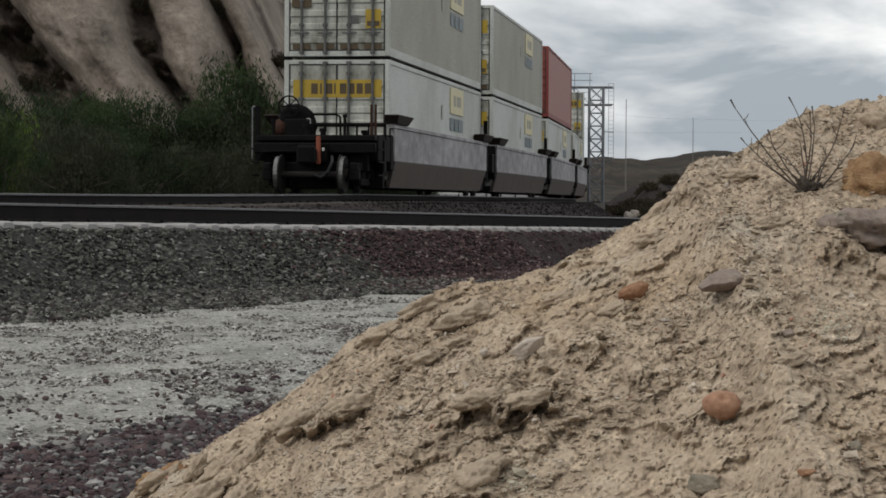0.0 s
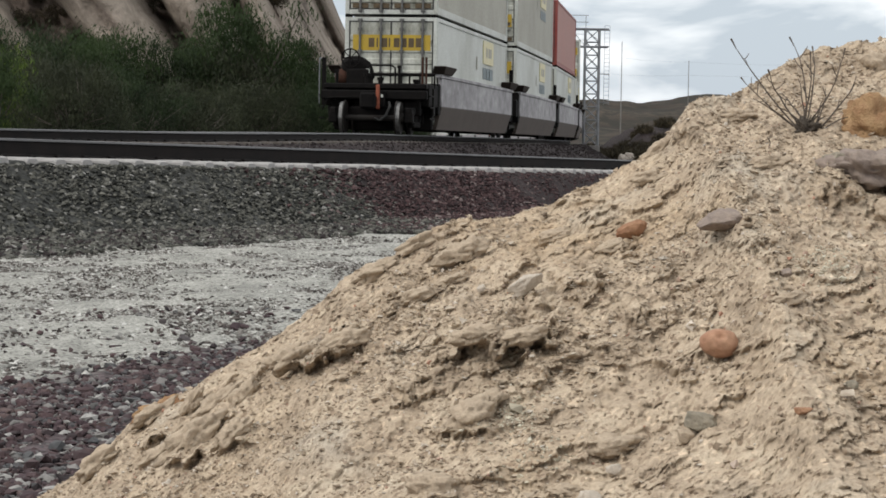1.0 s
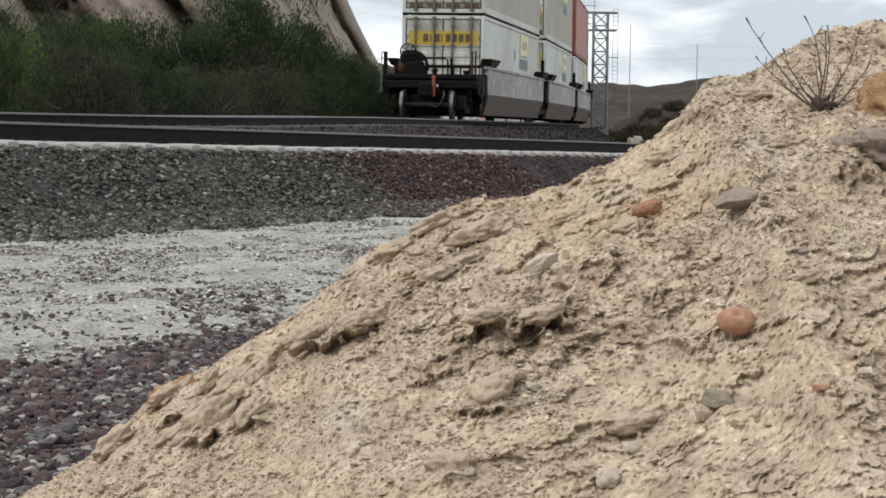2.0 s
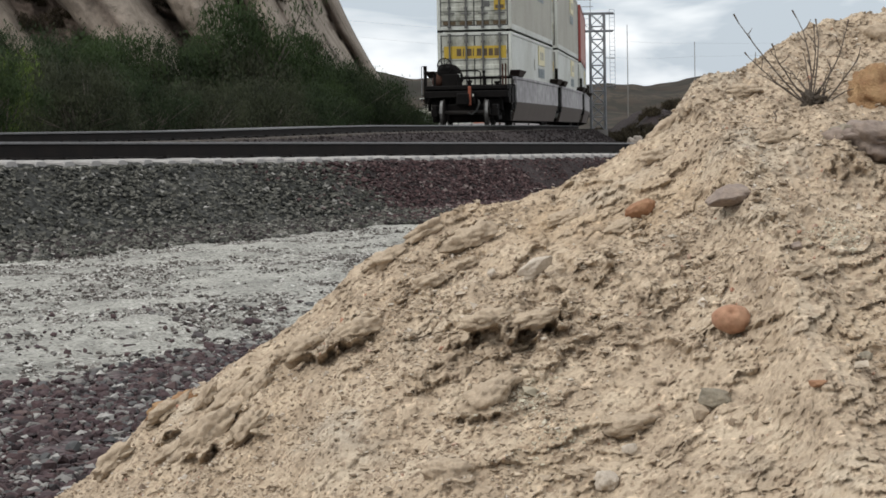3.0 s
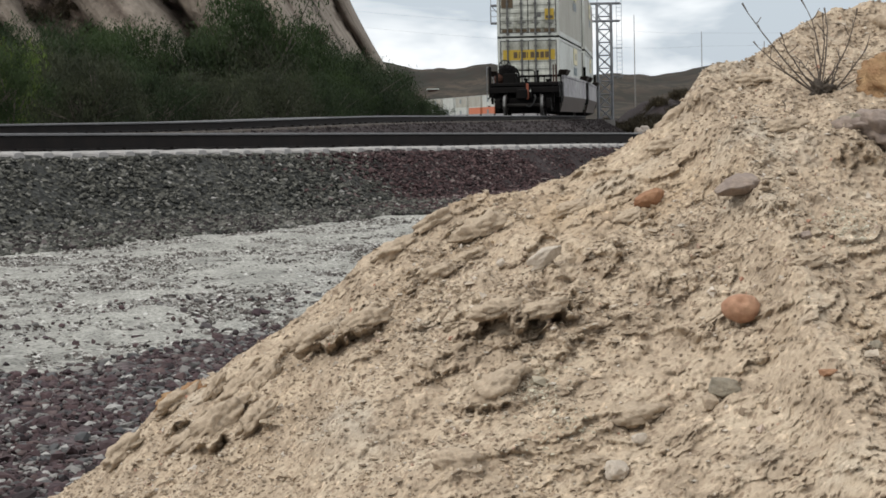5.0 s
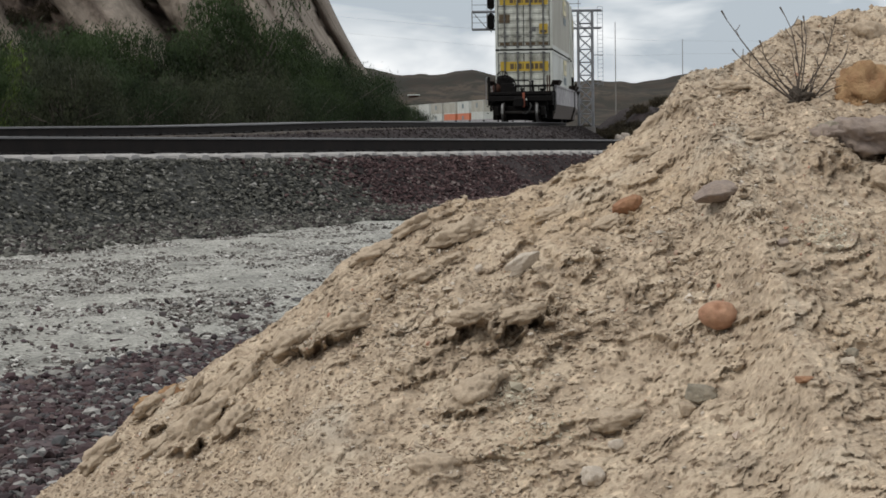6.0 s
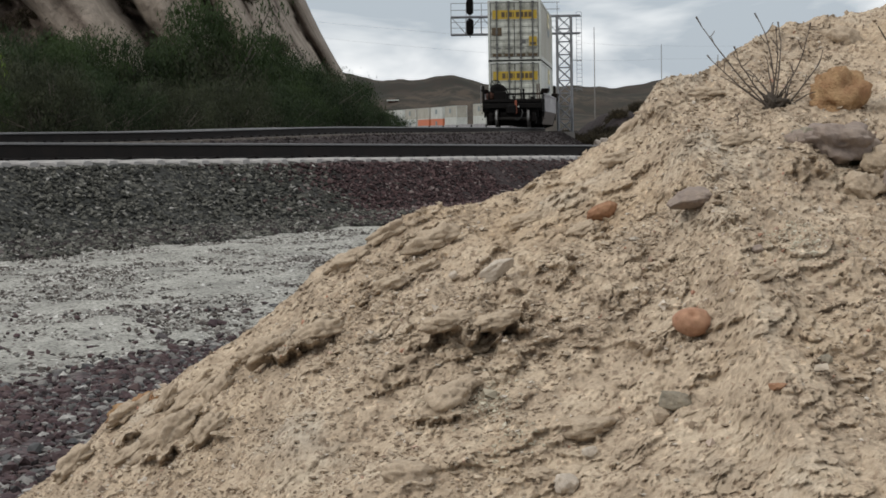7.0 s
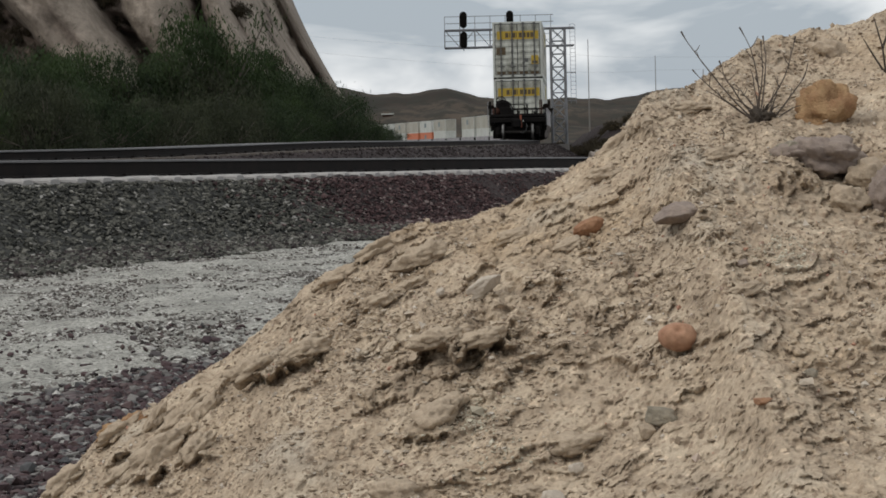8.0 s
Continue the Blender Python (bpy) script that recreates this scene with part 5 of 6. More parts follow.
build_shed()
M_BOULDER = worn("pale_boulder", (0.40, 0.35, 0.30), (0.25, 0.21, 0.18), 2.0, 0.6, 0.95, bump=0.4)
for j, (x_, y_, r_) in enumerate(((13.9, 168, 0.5), (15.6, 166, 0.7), (16.6, 160, 0.55), (12.9, 162, 0.4), (17.6, 172, 0.8))):
    z_ = float(ground_height(np.array([x_]), np.array([y_]))[0][0])
    ob_ = new("boulder", data_of("boulder", lump(40 + j, (r_, r_ * 0.8, r_ * 0.75), 0.3, 3), M_BOULDER))
    ob_.matrix_basis = pose(x_, y_, z_ + r_ * 0.4, 0, 0, 40 * j)
    tagged(ob_, "pale rounded boulder among bank shrubs", "boulder", "far boulders")


# ---- stones on the mound ----
def mound_top(x, y):
    """The height of the finished mound near a place."""
    px, py, pz = mound_point(np.array([x]), np.array([y]))
    return float(py[0]), float(pz[0]) + EYE


def crumbly(seed, size, rough):
    """A broken lump of crust, jagged all over."""
    bm = bmesh.new()
    bmesh.ops.create_icosphere(bm, subdivisions=4, radius=1.0)
    off = Vector((seed * 3.7, seed * 1.9, -seed * 2.3))
    for v in bm.verts:
        d = v.co.normalized()
        q = 1 + rough * noise.fractal(d * 1.6 + off, 0.8, 2.1, 5) + 0.20 * noise.turbulence(d * 5 + off, 4, True) - 0.1
        q += 0.10 * noise.turbulence(d * 11 + off, 3, True) + 0.05 * noise.noise(d * 24 + off)
        v.co = Vector((d.x * q * size[0], d.y * q * size[1], d.z * q * size[2]))
    for f in bm.faces:
        f.smooth = True
    return bm


def stone(name, label, x, y, size, mat, seed, rough=0.22, turn=0, tilt=0, sink=0.25, lift=0.0, detail=4):
    bm = lump(seed, size, rough, detail, 9) if name == "stone" else crumbly(seed, size, rough if name == "crust_lump" else 0.4)
    ob = new(name, data_of(name, bm, mat))
    sy, sz = mound_top(x, y)
    ob.matrix_basis = pose(x, sy - size[1] * 0.25, sz + size[2] * (1 - 2 * sink) + lift, 0, tilt, turn)
    return tagged(ob, label, "stone", "stones on the mound")


M_TERRA = worn("orange_stone", (0.315, 0.166, 0.102), (0.374, 0.238, 0.153), 18.0, 0.7, 0.85, bump=0.3, fine=14)
M_PALE = worn("white_stone", (0.46, 0.405, 0.34), (0.34, 0.285, 0.225), 25.0, 0.7, 0.9, bump=0.4, fine=14)
M_BROWN = worn("brown_stone", (0.25, 0.125, 0.07), (0.34, 0.21, 0.125), 25.0, 0.7, 0.9, bump=0.4, fine=14)
M_PURPLE = worn("purple_grey_stone", (0.215, 0.172, 0.148), (0.30, 0.242, 0.19), 20.0, 0.6, 0.9, bump=0.4, fine=14)
M_GREEN = worn("grey_green_stone", (0.20, 0.18, 0.14), (0.31, 0.265, 0.20), 25.0, 0.7, 0.9, bump=0.4, fine=14)
M_CRUST = worn("sandy_crust", (0.40, 0.322, 0.237), (0.30, 0.24, 0.176), 22.0, 0.7, 0.95, bump=0.5, fine=14)
M_OCHRE = worn("ochre_rock", (0.44, 0.29, 0.155), (0.24, 0.115, 0.06), 24.0, 0.95, 0.95, bump=0.9, fine=24)


def pebble():
    """A smooth orange stone with a dimple on top, like a small pot."""
    bm = bmesh.new()
    bmesh.ops.create_icosphere(bm, subdivisions=4, radius=1.0)
    for v in bm.verts:
        d = v.co.normalized()
        k = 1 + 0.07 * noise.fractal(d * 1.6, 1.0, 2.0, 3)
        near = (Vector((d.x + 0.08, d.y + 0.78, d.z - 0.60))).length
        k -= 0.30 * math.exp(-((near / 0.20) ** 2)) - 0.05 * math.exp(-(((near - 0.36) / 0.12) ** 2)) - 0.05 * noise.fractal(d * 7, 0.8, 2.0, 3) * math.exp(-((near / 0.5) ** 2))
        v.co = Vector((d.x * 0.0381, d.y * 0.0337, d.z * 0.0275)) * k
    for f in bm.faces:
        f.smooth = True
    ob = new("pebble", data_of("pebble", bm, M_TERRA))
    sy, sz = mound_top(0.528, 4.343)
    ob.matrix_basis = pose(0.528, sy - 0.012, sz + 0.012, 0, 4, 0)
    tagged(ob, "smooth orange pebble with a dimple, lying on the sand", "stone", "stones on the mound")


pebble()
stone("stone", "elongated white stone stuck in the crust", 0.181, 4.990, (0.0461, 0.0253, 0.0207), M_PALE, 2, 0.38, 0, -38, 0.2, 0.008)
stone("stone", "small tan stone beside the white one", 0.086, 5.088, (0.0104, 0.0104, 0.0104), M_PALE, 22, 0.2)
stone("stone", "flat brown stone leaning on the crust", 0.425, 5.161, (0.0367, 0.0229, 0.0241), M_BROWN, 3, 0.18, 0, -28, 0.18, 0.006)
stone("stone", "flat purple-grey slab half sunk in sand", 0.595, 4.837, (0.0617, 0.0561, 0.0247), M_PURPLE, 4, 0.25, 0, -10, 0.35)
stone("stone", "grey-green angular stone with a dark underside", 0.472, 4.107, (0.0400, 0.0333, 0.0200), M_GREEN, 5, 0.3, 0, 14, 0.2)
stone("stone", "small tan rounded stone on sand", 0.441, 4.069, (0.0211, 0.0189, 0.0155), M_CRUST, 6, 0.2, 0, 0, 0.2)
stone("crust_lump", "dark gritty crust lump", 0.309, 4.168, (0.0558, 0.0446, 0.0223), M_CRUST, 7, 0.35, 0, -8, 0.35)
stone("crust_lump", "sandy crust lump with a shaded face", 0.057, 4.434, (0.0475, 0.0396, 0.0294), M_CRUST, 8, 0.35, 0, -30, 0.35)
stone("rock", "ochre rock with a rust-brown broken face", 1.027, 5.491, (0.0639, 0.0532, 0.0660), M_OCHRE, 9, 0.62, 0, 0, 0.42)
stone("rock", "greyish brown rock block in the crust", 0.949, 5.104, (0.0920, 0.0736, 0.0409), M_PURPLE, 10, 0.5, 0, 4, 0.25)
stone("rock", "tan rounded rock at the mound's flank", 1.039, 5.032, (0.0378, 0.0302, 0.0340), M_CRUST, 11, 0.5, 0, 0, 0.2)
stone("rock", "rounded grey rock at the mound's flank", 1.050, 4.889, (0.0330, 0.0411, 0.0514), M_PURPLE, 12, 0.5, 0, 0, 0.25)
stone("rock", "small broken rock under a larger block", 0.967, 4.876, (0.0390, 0.0312, 0.0293), M_CRUST, 71, 0.5, 0, 10, 0.25)
stone("rock", "brown rock chip in the crust", 0.870, 5.088, (0.0331, 0.0265, 0.0204), M_GREEN, 72, 0.5, 0, -20, 0.3)
stone("rock", "tan rock on the mound's crest", 1.169, 6.194, (0.0500, 0.0400, 0.0360), M_CRUST, 13, 0.32, 0, 20, 0.6)
stone("rock", "ochre-yellow stone at the mound's lower edge", -0.706, 5.647, (0.0675, 0.0512, 0.0266), M_OCHRE, 14, 0.35, 0, -25, 0.7)
stone("stone", "reddish stone on the mound's edge", -0.172, 5.671, (0.0343, 0.0303, 0.0182), M_CRUST, 15, 0.25, 0, -15, 0.55)
stone("stone", "grey-white rough stone on sand", 0.267, 3.962, (0.0233, 0.0199, 0.0222), M_PALE, 16, 0.35)
stone("stone", "small reddish stone on sand", 0.618, 3.869, (0.0195, 0.0151, 0.0086), M_BROWN, 17, 0.3)
stone("crust_lump", "dark brown crust lump", -0.019, 4.158, (0.0447, 0.0335, 0.0268), M_CRUST, 18, 0.35, 0, 0, 0.5)
stone("stone", "small pale grey stone", 0.310, 4.061, (0.0155, 0.0133, 0.0122), M_PALE, 19, 0.3)
stone("stone", "dark small stone on sand", 0.732, 4.022, (0.0168, 0.0134, 0.0101), M_GREEN, 20, 0.3)
stone("stone", "dark little stone by the grass stalk", 0.679, 4.467, (0.0136, 0.0124, 0.0113), M_PURPLE, 23, 0.3)

for j, (lx, ly, lr, lt) in enumerate(((-0.23, 5.092, 0.052, -25), (-0.349, 5.232, 0.058, -30), (0.069, 4.736, 0.046, -10), (0.16, 4.715, 0.04, -15), (-0.057, 5.221, 0.04, -20), (0.023, 5.263, 0.034, -20), (-0.532, 5.38, 0.057, -35), (-0.606, 5.457, 0.044, -60), (-0.461, 5.24, 0.052, -50), (0.222, 4.021, 0.028, 0), (0.379, 5.104, 0.034, -20), (0.728, 5.111, 0.041, -10), (-0.567, 5.183, 0.08, -40), (-0.642, 5.227, 0.059, -30), (-0.455, 4.927, 0.049, -45), (-0.712, 5.592, 0.053, -30), (-0.832, 5.505, 0.062, -35), (-0.154, 5.635, 0.056, -25), (0.042, 5.442, 0.061, -20), (0.274, 5.45, 0.044, -15), (-0.069, 5.659, 0.05, -25), (0.494, 5.471, 0.041, -10), (0.737, 5.653, 0.04, 0), (0.543, 5.7, 0.051, -35), (-0.214, 5.055, 0.046, -25), (0.079, 4.469, 0.049, -35), (0.661, 4.322, 0.032, -10))):
    stone("crust_lump", "broken lump of sandy crust on the slope", lx, ly, (lr, lr * 0.7, lr * 0.42), M_CRUST, 60 + j, 0.5, 0, lt, 0.38)


# ---- dry weed ----
M_TWIG = worn("dry_twig", (0.105, 0.085, 0.07), (0.06, 0.05, 0.045), 30.0, 0.6, 0.9, bump=0.2)


M_ROOT = worn("dry_root", (0.055, 0.045, 0.036), (0.09, 0.072, 0.056), 60.0, 0.7, 0.95, bump=0.6, fine=16)


def build_weed():
    base = (0.878, 5.491)
    sy, sz = mound_top(*base)
    w = tagged(new("dry_weed"), "leafless dry weed with thin dark stems", "dry plant")
    w.matrix_basis = pose(base[0], sy, sz - 0.007)
    # stems: sideways, depth and height of the tip, and how far it bows
    tips = [(-0.198, -0.03, 0.206, -0.02), (-0.165, 0.02, 0.122, -0.02), (-0.107, -0.05, 0.138, -0.02), (-0.044, 0.03, 0.215, 0.02), (-0.003, -0.04, 0.180, 0.012),
            (0.018, 0.05, 0.195, 0.012), (0.086, -0.02, 0.190, 0.02), (0.124, 0.03, 0.130, 0.02), (-0.056, 0.05, 0.088, -0.01), (0.090, -0.05, 0.035, 0.01),
            (-0.09, -0.03, 0.06, 0.0), (0.05, 0.04, 0.10, 0.01), (-0.02, 0.02, 0.12, 0.0), (0.03, -0.03, 0.07, 0.0), (-0.13, 0.03, 0.075, -0.01)]
    rg = random.Random(4)
    for j, (tx, ty, tz, bow) in enumerate(tips):
        bm = bmesh.new()
        start = Vector((rg.uniform(-0.022, 0.022), rg.uniform(-0.02, 0.02), -0.004))
        pts = []
        for k in range(9):
            u = k / 8
            pts.append(start.lerp(Vector((tx * 0.98, ty, tz * 1.08)), u) + Vector((bow * math.sin(u * math.pi) + rg.uniform(-0.002, 0.002) * (k > 0), 0, 0.01 * math.sin(u * math.pi))))
        tube(bm, pts, [0.0022 * (1.1 - 0.72 * k / 8) + (0.0016 if k == 8 and j < 7 else 0) for k in range(9)])
        for k in (3, 5, 6) if j < 9 else ():
            out = Vector((rg.uniform(-0.022, 0.022), rg.uniform(-0.015, 0.015), rg.uniform(0.012, 0.03)))
            tube(bm, [pts[k], pts[k] + out * 0.5 + Vector((0, 0, -0.003)), pts[k] + out], [0.0013, 0.0011, 0.0008], 5)
        part("stem", bm, M_TWIG, w)
    bm = lump(33, (0.026, 0.026, 0.022), 0.9, 4)
    bmesh.ops.translate(bm, verts=bm.verts, vec=(0, -0.012, 0.006))
    part("root_crown", bm, M_ROOT, w, "dark matted root crown")
    # short broken stubs round the crown
    for j in range(16):
        bm = bmesh.new()
        a, r = rg.uniform(0, 6.28), rg.uniform(0.012, 0.045)
        tip = Vector((math.cos(a) * r, math.sin(a) * r * 0.8, rg.uniform(0.012, 0.045)))
        tube(bm, [Vector((tip.x * 0.3, tip.y * 0.3, -0.004)), tip * 0.6 + Vector((0, 0, 0.006)), tip], [0.0026, 0.002, 0.0012])
        part("stub", bm, M_ROOT, w)


build_weed()


def build_stalk():
    bm = bmesh.new()
    x, y = 0.762, 5.331
    sy, sz = mound_top(x, y)
    for a, b in (((0, 0, -0.005), (0.004, 0, 0.012)), ((0.004, 0, 0.012), (-0.004, 0, 0.024)), ((0.0, 0, 0.018), (0.005, 0, 0.026))):
        rod(bm, a, b, 0.0016, 5, 0.001)
    ob = new("dry_stalk", data_of("dry_stalk", bm, M_TWIG))
    ob.matrix_basis = pose(x, sy, sz)
    tagged(ob, "short forked dry stalk in the sand", "dry plant")


build_stalk()


def build_twig():
    """A small leafless weed at the mound's far side."""
    x, y = 1.272, 5.907
    sy, sz = mound_top(x, y)
    w = tagged(new("dry_weed"), "small dark leafless weed with forked twigs", "dry plant")
    w.matrix_basis = pose(x, sy, sz - 0.004)
    for pts in (((0, 0, 0), (-0.008, 0, 0.07), (-0.028, 0.01, 0.15)), ((0, 0, 0), (-0.03, 0.01, 0.05), (-0.056, 0.01, 0.095)), ((0, 0, 0), (0.015, -0.01, 0.06), (0.045, 0, 0.13)), ((-0.008, 0, 0.07), (0.004, 0.005, 0.1), (0.01, 0.01, 0.15)), ((0, 0, 0), (0.03, 0.01, 0.03), (0.07, 0.01, 0.06))):
        bm = bmesh.new()
        tube(bm, [Vector(c) for c in pts], [0.0034, 0.0026, 0.0014])
        part("stem", bm, M_ROOT, w)


build_twig()


# ---- loose stones, grit and ballast ----
def rock_shapes(count, seed, level):
    rg = np.random.RandomState(seed)
    got = []
    for k in range(count):
        bm = bmesh.new()
        if level:
            bmesh.ops.create_icosphere(bm, subdivisions=1, radius=1.0)
        else:
            bmesh.ops.create_icosphere(bm, subdivisions=1, radius=1.0)
            bmesh.ops.delete(bm, geom=list(bm.verts), context="VERTS")
            v = [bm.verts.new(c) for c in ((1, 0, 0), (-1, 0, 0), (0, 1, 0), (0, -1, 0), (0, 0, 1), (0, 0, -1))]
            for a in (0, 1):
                for b in (2, 3):
                    for c in (4, 5):
                        bm.faces.new((v[a], v[b], v[c]))
            bmesh.ops.recalc_face_normals(bm, faces=bm.faces)
        bm.verts.ensure_lookup_table()
        co = np.array([v.co[:] for v in bm.verts])
        co = co * rg.uniform(0.58, 1.25, (len(co), 1)) * rg.uniform(0.5, 1.15, 3)
        got.append((co, np.array([[v.index for v in f.verts] for f in bm.faces])))
        bm.free()
    return got


def scatter(name, label, category, places, sizes, mat, seed, level=1, flat=1.0):
    """One mesh of many loose stones at places (n, 3), each turned and shaped by chance."""
    rg = np.random.RandomState(seed)
    shapes = rock_shapes(14, seed, level)
    pick = rg.randint(0, len(shapes), len(places))
    q = rg.normal(0, 1, (len(places), 4))
    q /= np.linalg.norm(q, axis=1)[:, None]
    w, x, y, z = q.T
    turn = np.stack([np.stack([1 - 2 * (y * y + z * z), 2 * (x * y - z * w), 2 * (x * z + y * w)], 1),
                     np.stack([2 * (x * y + z * w), 1 - 2 * (x * x + z * z), 2 * (y * z - x * w)], 1),
                     np.stack([2 * (x * z - y * w), 2 * (y * z + x * w), 1 - 2 * (x * x + y * y)], 1)], 1)
    verts, faces, at = [], [], 0
    for k, (co, fc) in enumerate(shapes):
        idx = np.where(pick == k)[0]
        v = np.einsum("nij,mj->nmi", turn[idx], co) * sizes[idx][:, None, None] * np.array([1, 1, flat]) + places[idx][:, None, :]
        verts.append(v.reshape(-1, 3))
        faces.append((fc[None] + (np.arange(len(idx)) * len(co))[:, None, None] + at).reshape(-1, 3))
        at += len(idx) * len(co)
    me = mesh_arrays(name, np.concatenate(verts), np.concatenate(faces), mat)
    return tagged(new(name, me), label, category, kind="stuff")


M_ST_GREY = varied("grey_ballast", [(0.0, (0.0167, 0.0175, 0.0167)), (0.5, (0.0699, 0.0699, 0.0600)), (0.92, (0.1330, 0.1292, 0.1125)), (1.0, (0.2736, 0.2660, 0.2508))])
M_ST_RED = varied("red_ballast", [(0.0, (0.0204, 0.0145, 0.0153)), (0.5, (0.0527, 0.0306, 0.0314)), (0.90, (0.0833, 0.0527, 0.0519)), (1.0, (0.2040, 0.1700, 0.1615))])
M_ST_DARK = varied("oily_ballast", [(0.0, (0.0153, 0.0119, 0.0119)), (0.6, (0.0289, 0.0229, 0.0229)), (0.96, (0.0493, 0.0408, 0.0399)), (1.0, (0.1190, 0.1020, 0.0978))])
M_ST_PURPLE = varied("purple_ballast", [(0.0, (0.0228, 0.0198, 0.0213)), (0.25, (0.0699, 0.0456, 0.0471)), (0.45, (0.0532, 0.0380, 0.0426)), (0.6, (0.0988, 0.0699, 0.0669)), (0.75, (0.0646, 0.0669, 0.0699)), (0.9, (0.1520, 0.1444, 0.1368)), (1.0, (0.3192, 0.3116, 0.2964))])
M_ST_PATH = varied("service_track_stones", [(0.0, (0.0360, 0.0306, 0.0288)), (0.38, (0.1080, 0.0945, 0.0855)), (0.65, (0.2430, 0.2340, 0.2160)), (1.0, (0.5040, 0.4950, 0.4680))])
M_GRIT = varied("sand_grit", [(0.0, (0.15, 0.112, 0.083)), (0.3, (0.28, 0.22, 0.158)), (0.75, (0.40, 0.325, 0.242)), (0.92, (0.50, 0.45, 0.39)), (1.0, (0.34, 0.18, 0.12))])

M_CHIP = varied("green_chip", [(0.0, (0.30, 0.265, 0.20)), (0.5, (0.42, 0.385, 0.30)), (1.0, (0.53, 0.49, 0.40))])
M_FLAKE = varied("crust_flake", [(0.0, (0.22, 0.172, 0.124)), (0.4, (0.32, 0.258, 0.19)), (0.85, (0.40, 0.33, 0.25)), (1.0, (0.47, 0.425, 0.365))])


def wedge(count, seed, r0, r1, a0, a1):
    rg = np.random.RandomState(seed)
    r = np.sqrt(rg.uniform(r0 * r0, r1 * r1, count))
    a = np.radians(rg.uniform(a0, a1, count))
    return r * np.sin(a), r * np.cos(a), rg


def laid(px, py, sizes, sink=0.2):
    h = ground_height(px, py)
    return np.stack([px, py, h[0] + sizes * sink], 1), h


def build_loose():
    # purple stones in the foreground, thinning into the pale lane
    px, py, rg = wedge(26000, 101, 7.1, 16.0, -12.8, -3.5)
    keep = rg.rand(len(px)) < 1 - 0.985 * smooth(14.5, 15.9, py - 2.0 * px + 1.0 * fbm(px * 0.4, py * 0.4, 3, 21))
    px, py = px[keep], py[keep]
    size = np.clip(0.0135 * np.exp(rg.normal(0, 0.42, len(px))) + 0.006, 0, 0.045)
    pl, _ = laid(px, py, size, 0.35)
    pl[:, 2] += rg.uniform(0, 0.012, len(px))
    scatter("purple_gravel", "purple-grey crushed stone ballast lying loose", "gravel", pl, size, M_ST_PURPLE, 1, 1, 0.66)
    # stones on the pale lane, in drifts
    px, py, rg = wedge(52000, 102, 9.8, 28, -12.8, 1.5)
    dn = NEAR.offset(px, py)[0]
    drift = fbm(px * 0.9, py * 0.45, 3, 25)
    keep = (dn > 2.4) & (py - 2.0 * px > 14.6) & (rg.rand(len(px)) < 0.55 + 0.45 * smooth(-0.1, 0.4, drift))
    px, py = px[keep], py[keep]
    size = np.clip(0.0110 * np.exp(rg.normal(0, 0.62, len(px))) + 0.004, 0, 0.036)
    pl, _ = laid(px, py, size, 0.1)
    scatter("lane_gravel", "grey stones scattered over the pale dusty lane", "gravel", pl, size, M_ST_PATH, 2, 0, 0.6)
    # ballast shoulder of the near track
    rg = np.random.RandomState(103)
    for name, s0, s1, count, level, lo, hi in (("shoulder_ballast", -9, 15, 33000, 0, 0.030, 0.066), ("shoulder_ballast", 15, 52, 17000, 0, 0.026, 0.05)):
        s, off = rg.uniform(s0, s1, count), rg.uniform(0.15, 3.9, count)
        x, y, h = NEAR.at(s)
        px, py = x + off * np.cos(h), y - off * np.sin(h)
        size = rg.uniform(lo, hi, count)
        pl, _ = laid(px, py, size, 0.3)
        red = rg.rand(count) < smooth(5.2, 9.6, s + 2.0 * fbm(px * 0.5, py * 0.5, 3, 27))
        dark = ~red & (off > 1.7) & (rg.rand(count) < 0.18)
        grey = ~red & ~dark
        if grey.sum() > 50:
            scatter(name, "grey crushed stone ballast on the bank", "ballast", pl[grey], size[grey], M_ST_GREY, 3, level, 0.7)
        if dark.sum() > 50:
            scatter(name, "dark crushed stone ballast at the bank's foot", "ballast", pl[dark], size[dark], M_ST_DARK, 11, level, 0.85)
        if red.sum() > 50:
            scatter(name, "dark reddish crushed stone ballast on the bank", "ballast", pl[red], size[red], M_ST_RED, 4, level, 0.72)
    # between the tracks
    s, off = rg.uniform(-8, 95, 12000), rg.uniform(-2.6, -8.5, 12000)
    x, y, h = NEAR.at(s)
    px, py = x + off * np.cos(h), y - off * np.sin(h)
    size = rg.uniform(0.025, 0.05, len(px))
    pl, got = laid(px, py, size, 0.3)
    ok = np.abs(got[3]) > 1.5
    scatter("track_ballast", "dark crushed stone ballast between the tracks", "ballast", pl[ok], size[ok], M_ST_DARK, 5, 0)
    # outer bank of the far track
    s, off = rg.uniform(-12, 135, 8500), rg.uniform(1.6, 4.6, 8500)
    x, y, h = FAR.at(s)
    px, py = x + off * np.cos(h), y - off * np.sin(h)
    size = rg.uniform(0.03, 0.065, len(px))
    pl, _ = laid(px, py, size, 0.3)
    scatter("bank_ballast", "dark crushed stone on the far track's bank", "ballast", pl, size, M_ST_DARK, 8, 0)
    # grit and chips on the mound
    rg = np.random.RandomState(104)
    gx, gy = rg.uniform(-1.2, 1.4, 48000), rg.uniform(3.7, 6.4, 48000)
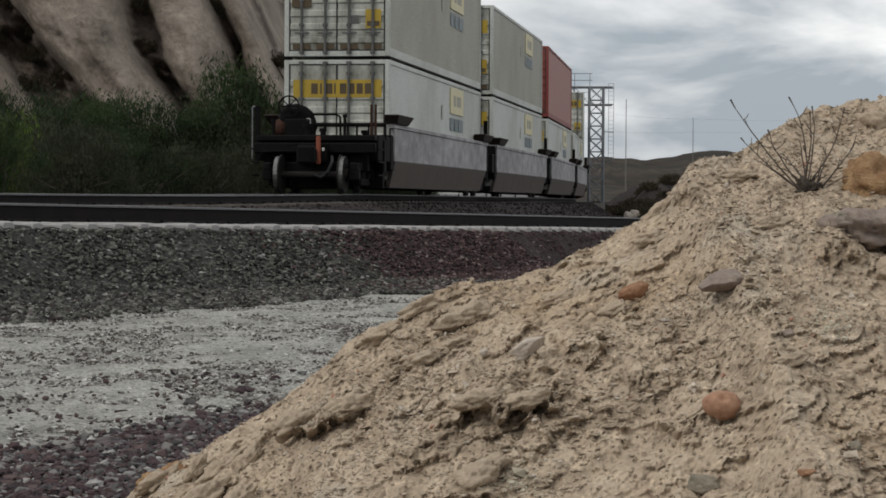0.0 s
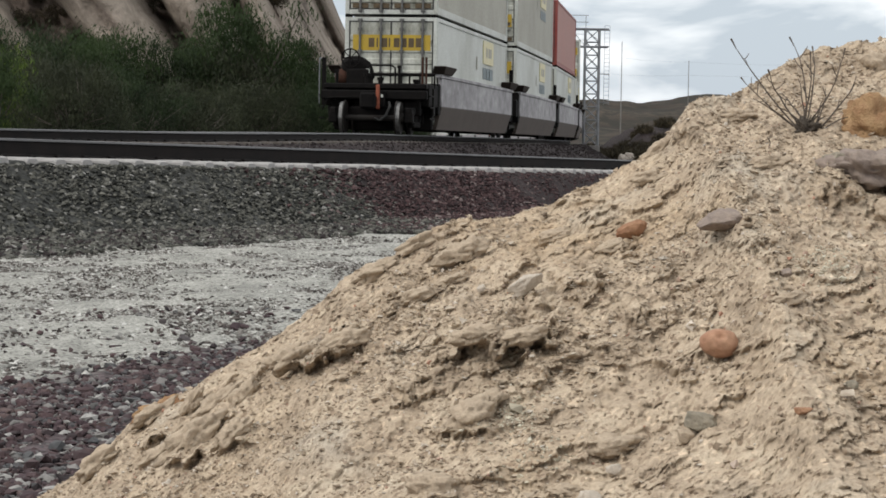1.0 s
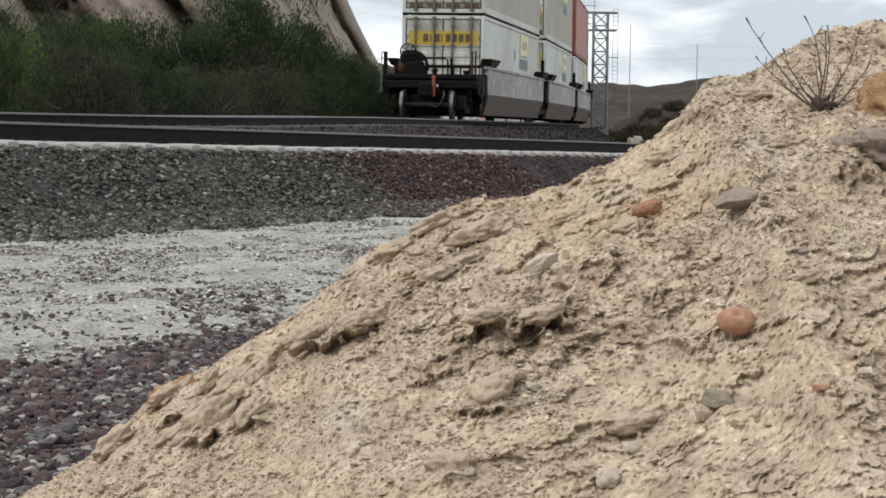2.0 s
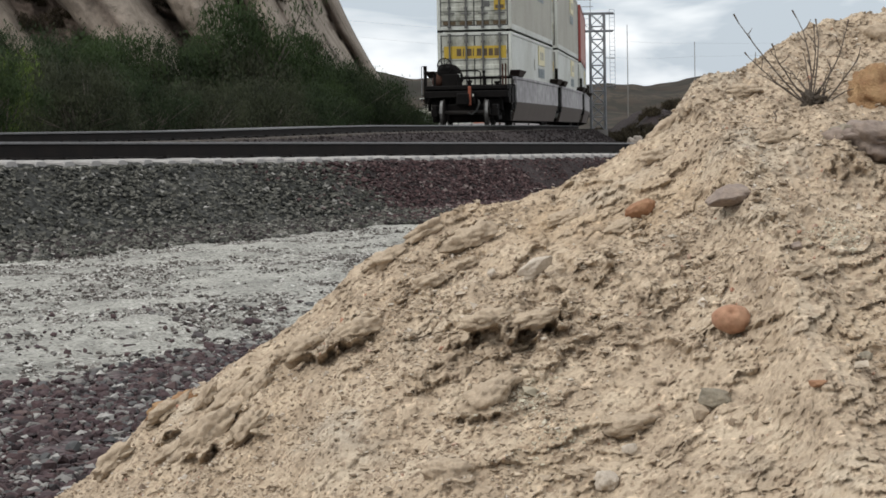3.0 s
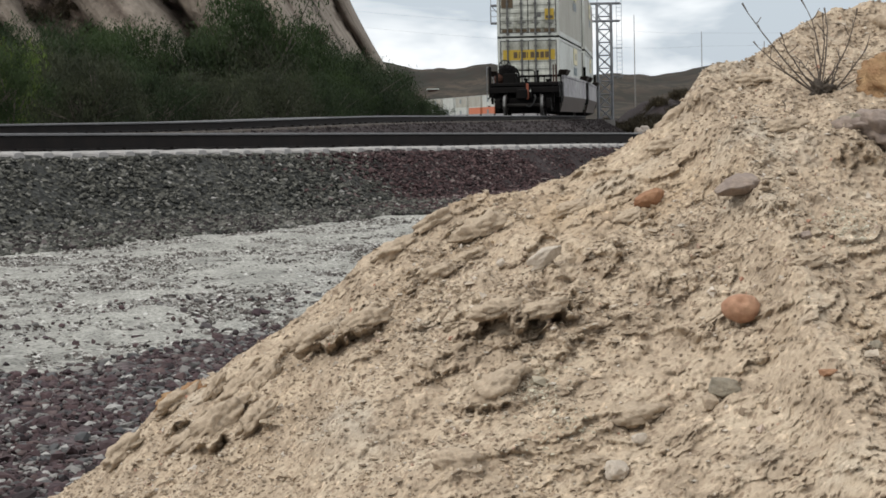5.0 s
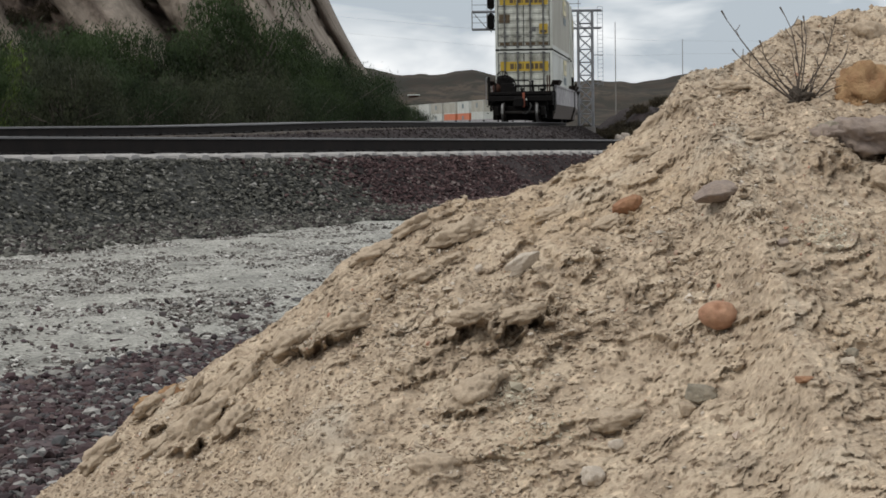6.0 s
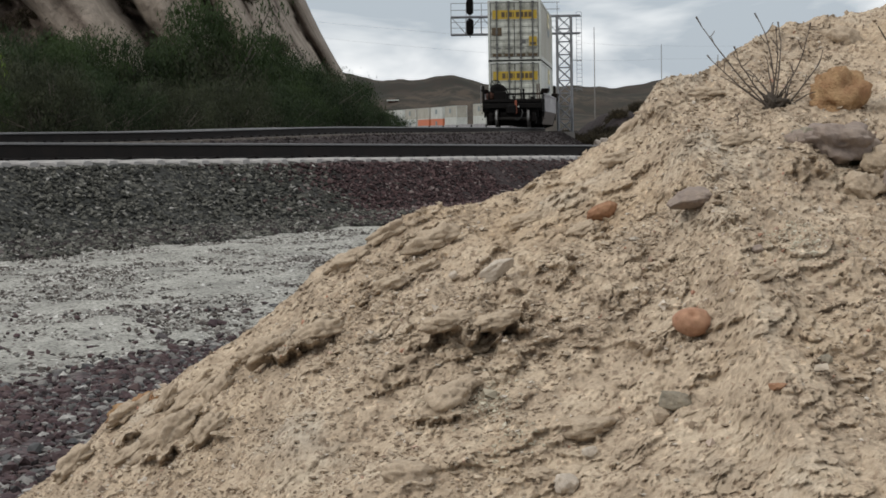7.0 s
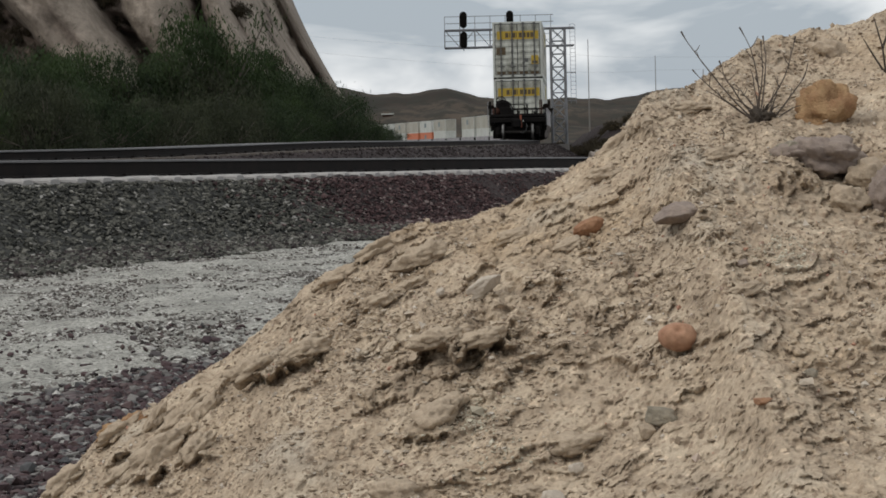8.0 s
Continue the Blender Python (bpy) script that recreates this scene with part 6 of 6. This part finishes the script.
    keep = rg.rand(len(gx)) < (0.22 + 0.75 * smooth(-0.2, 0.4, fbm(gx * 3, gy * 2, 3, 45))) * (1 - 0.35 * smooth(4.8, 5.7, gy))
    gx, gy = gx[keep], gy[keep]
    size = 0.0024 * np.exp(rg.normal(0, 0.55, len(gx)))
    sx, sy, sz = mound_point(gx, gy)
    scatter("sand_grit", "loose grit and small chips on the sand", "grit", np.stack([sx, sy, sz + EYE + size * 0.3], 1), size, M_GRIT, 6, 0)
    # flat flakes of crust
    gx, gy = rg.uniform(-1.15, 1.35, 52000), rg.uniform(3.7, 6.3, 52000)
    keep = rg.rand(len(gx)) < (0.10 + 0.75 * smooth(-0.05, 0.45, fbm(gx * 2.2 + 4, gy * 1.5, 3, 46))) * (1 - 0.4 * smooth(4.8, 5.7, gy))
    gx, gy = gx[keep], gy[keep]
    size = 0.0040 * np.exp(rg.normal(0, 0.5, len(gx)))
    sx, sy, sz = mound_point(gx, gy)
    scatter("crust_flakes", "thin broken flakes of sandy crust", "grit", np.stack([sx, sy - size * 0.4, sz + EYE + size * 0.25], 1), size, M_FLAKE, 7, 0, 0.42)

    # grey-green chips lying together in three places
    for cx, cy, wide, deep, count in ((0.136, 4.382, 0.051, 0.1, 420), (0.775, 4.534, 0.057, 0.1, 420), (0.179, 4.159, 0.056, 0.06, 160)):
        gx, gy = cx + wide * rg.normal(0, 0.6, count), cy + deep * rg.normal(0, 0.6, count)
        size = 0.0028 * np.exp(rg.normal(0, 0.5, count))
        sx, sy, sz = mound_point(gx, gy)
        scatter("green_chips", "crumbled grey-green stone chips on the sand", "grit", np.stack([sx, sy, sz + EYE + size * 0.2], 1), size, M_CHIP, 9, 0, 0.7)


build_loose()


def motions():
    for ob, unit, up in moving:
        step = 0.5 if unit < 6 else 1.0
        walk(ob, [(k * step, unit_pose(unit, k * step, up)) for k in range(int(8 / step) + 1)])
    for w, y in rolling:
        walk(w, [(k / 15, pose(0, y, 0.425, -math.degrees(SPEED * k / 15 / 0.425), 0, 0)) for k in range(121)])


motions()
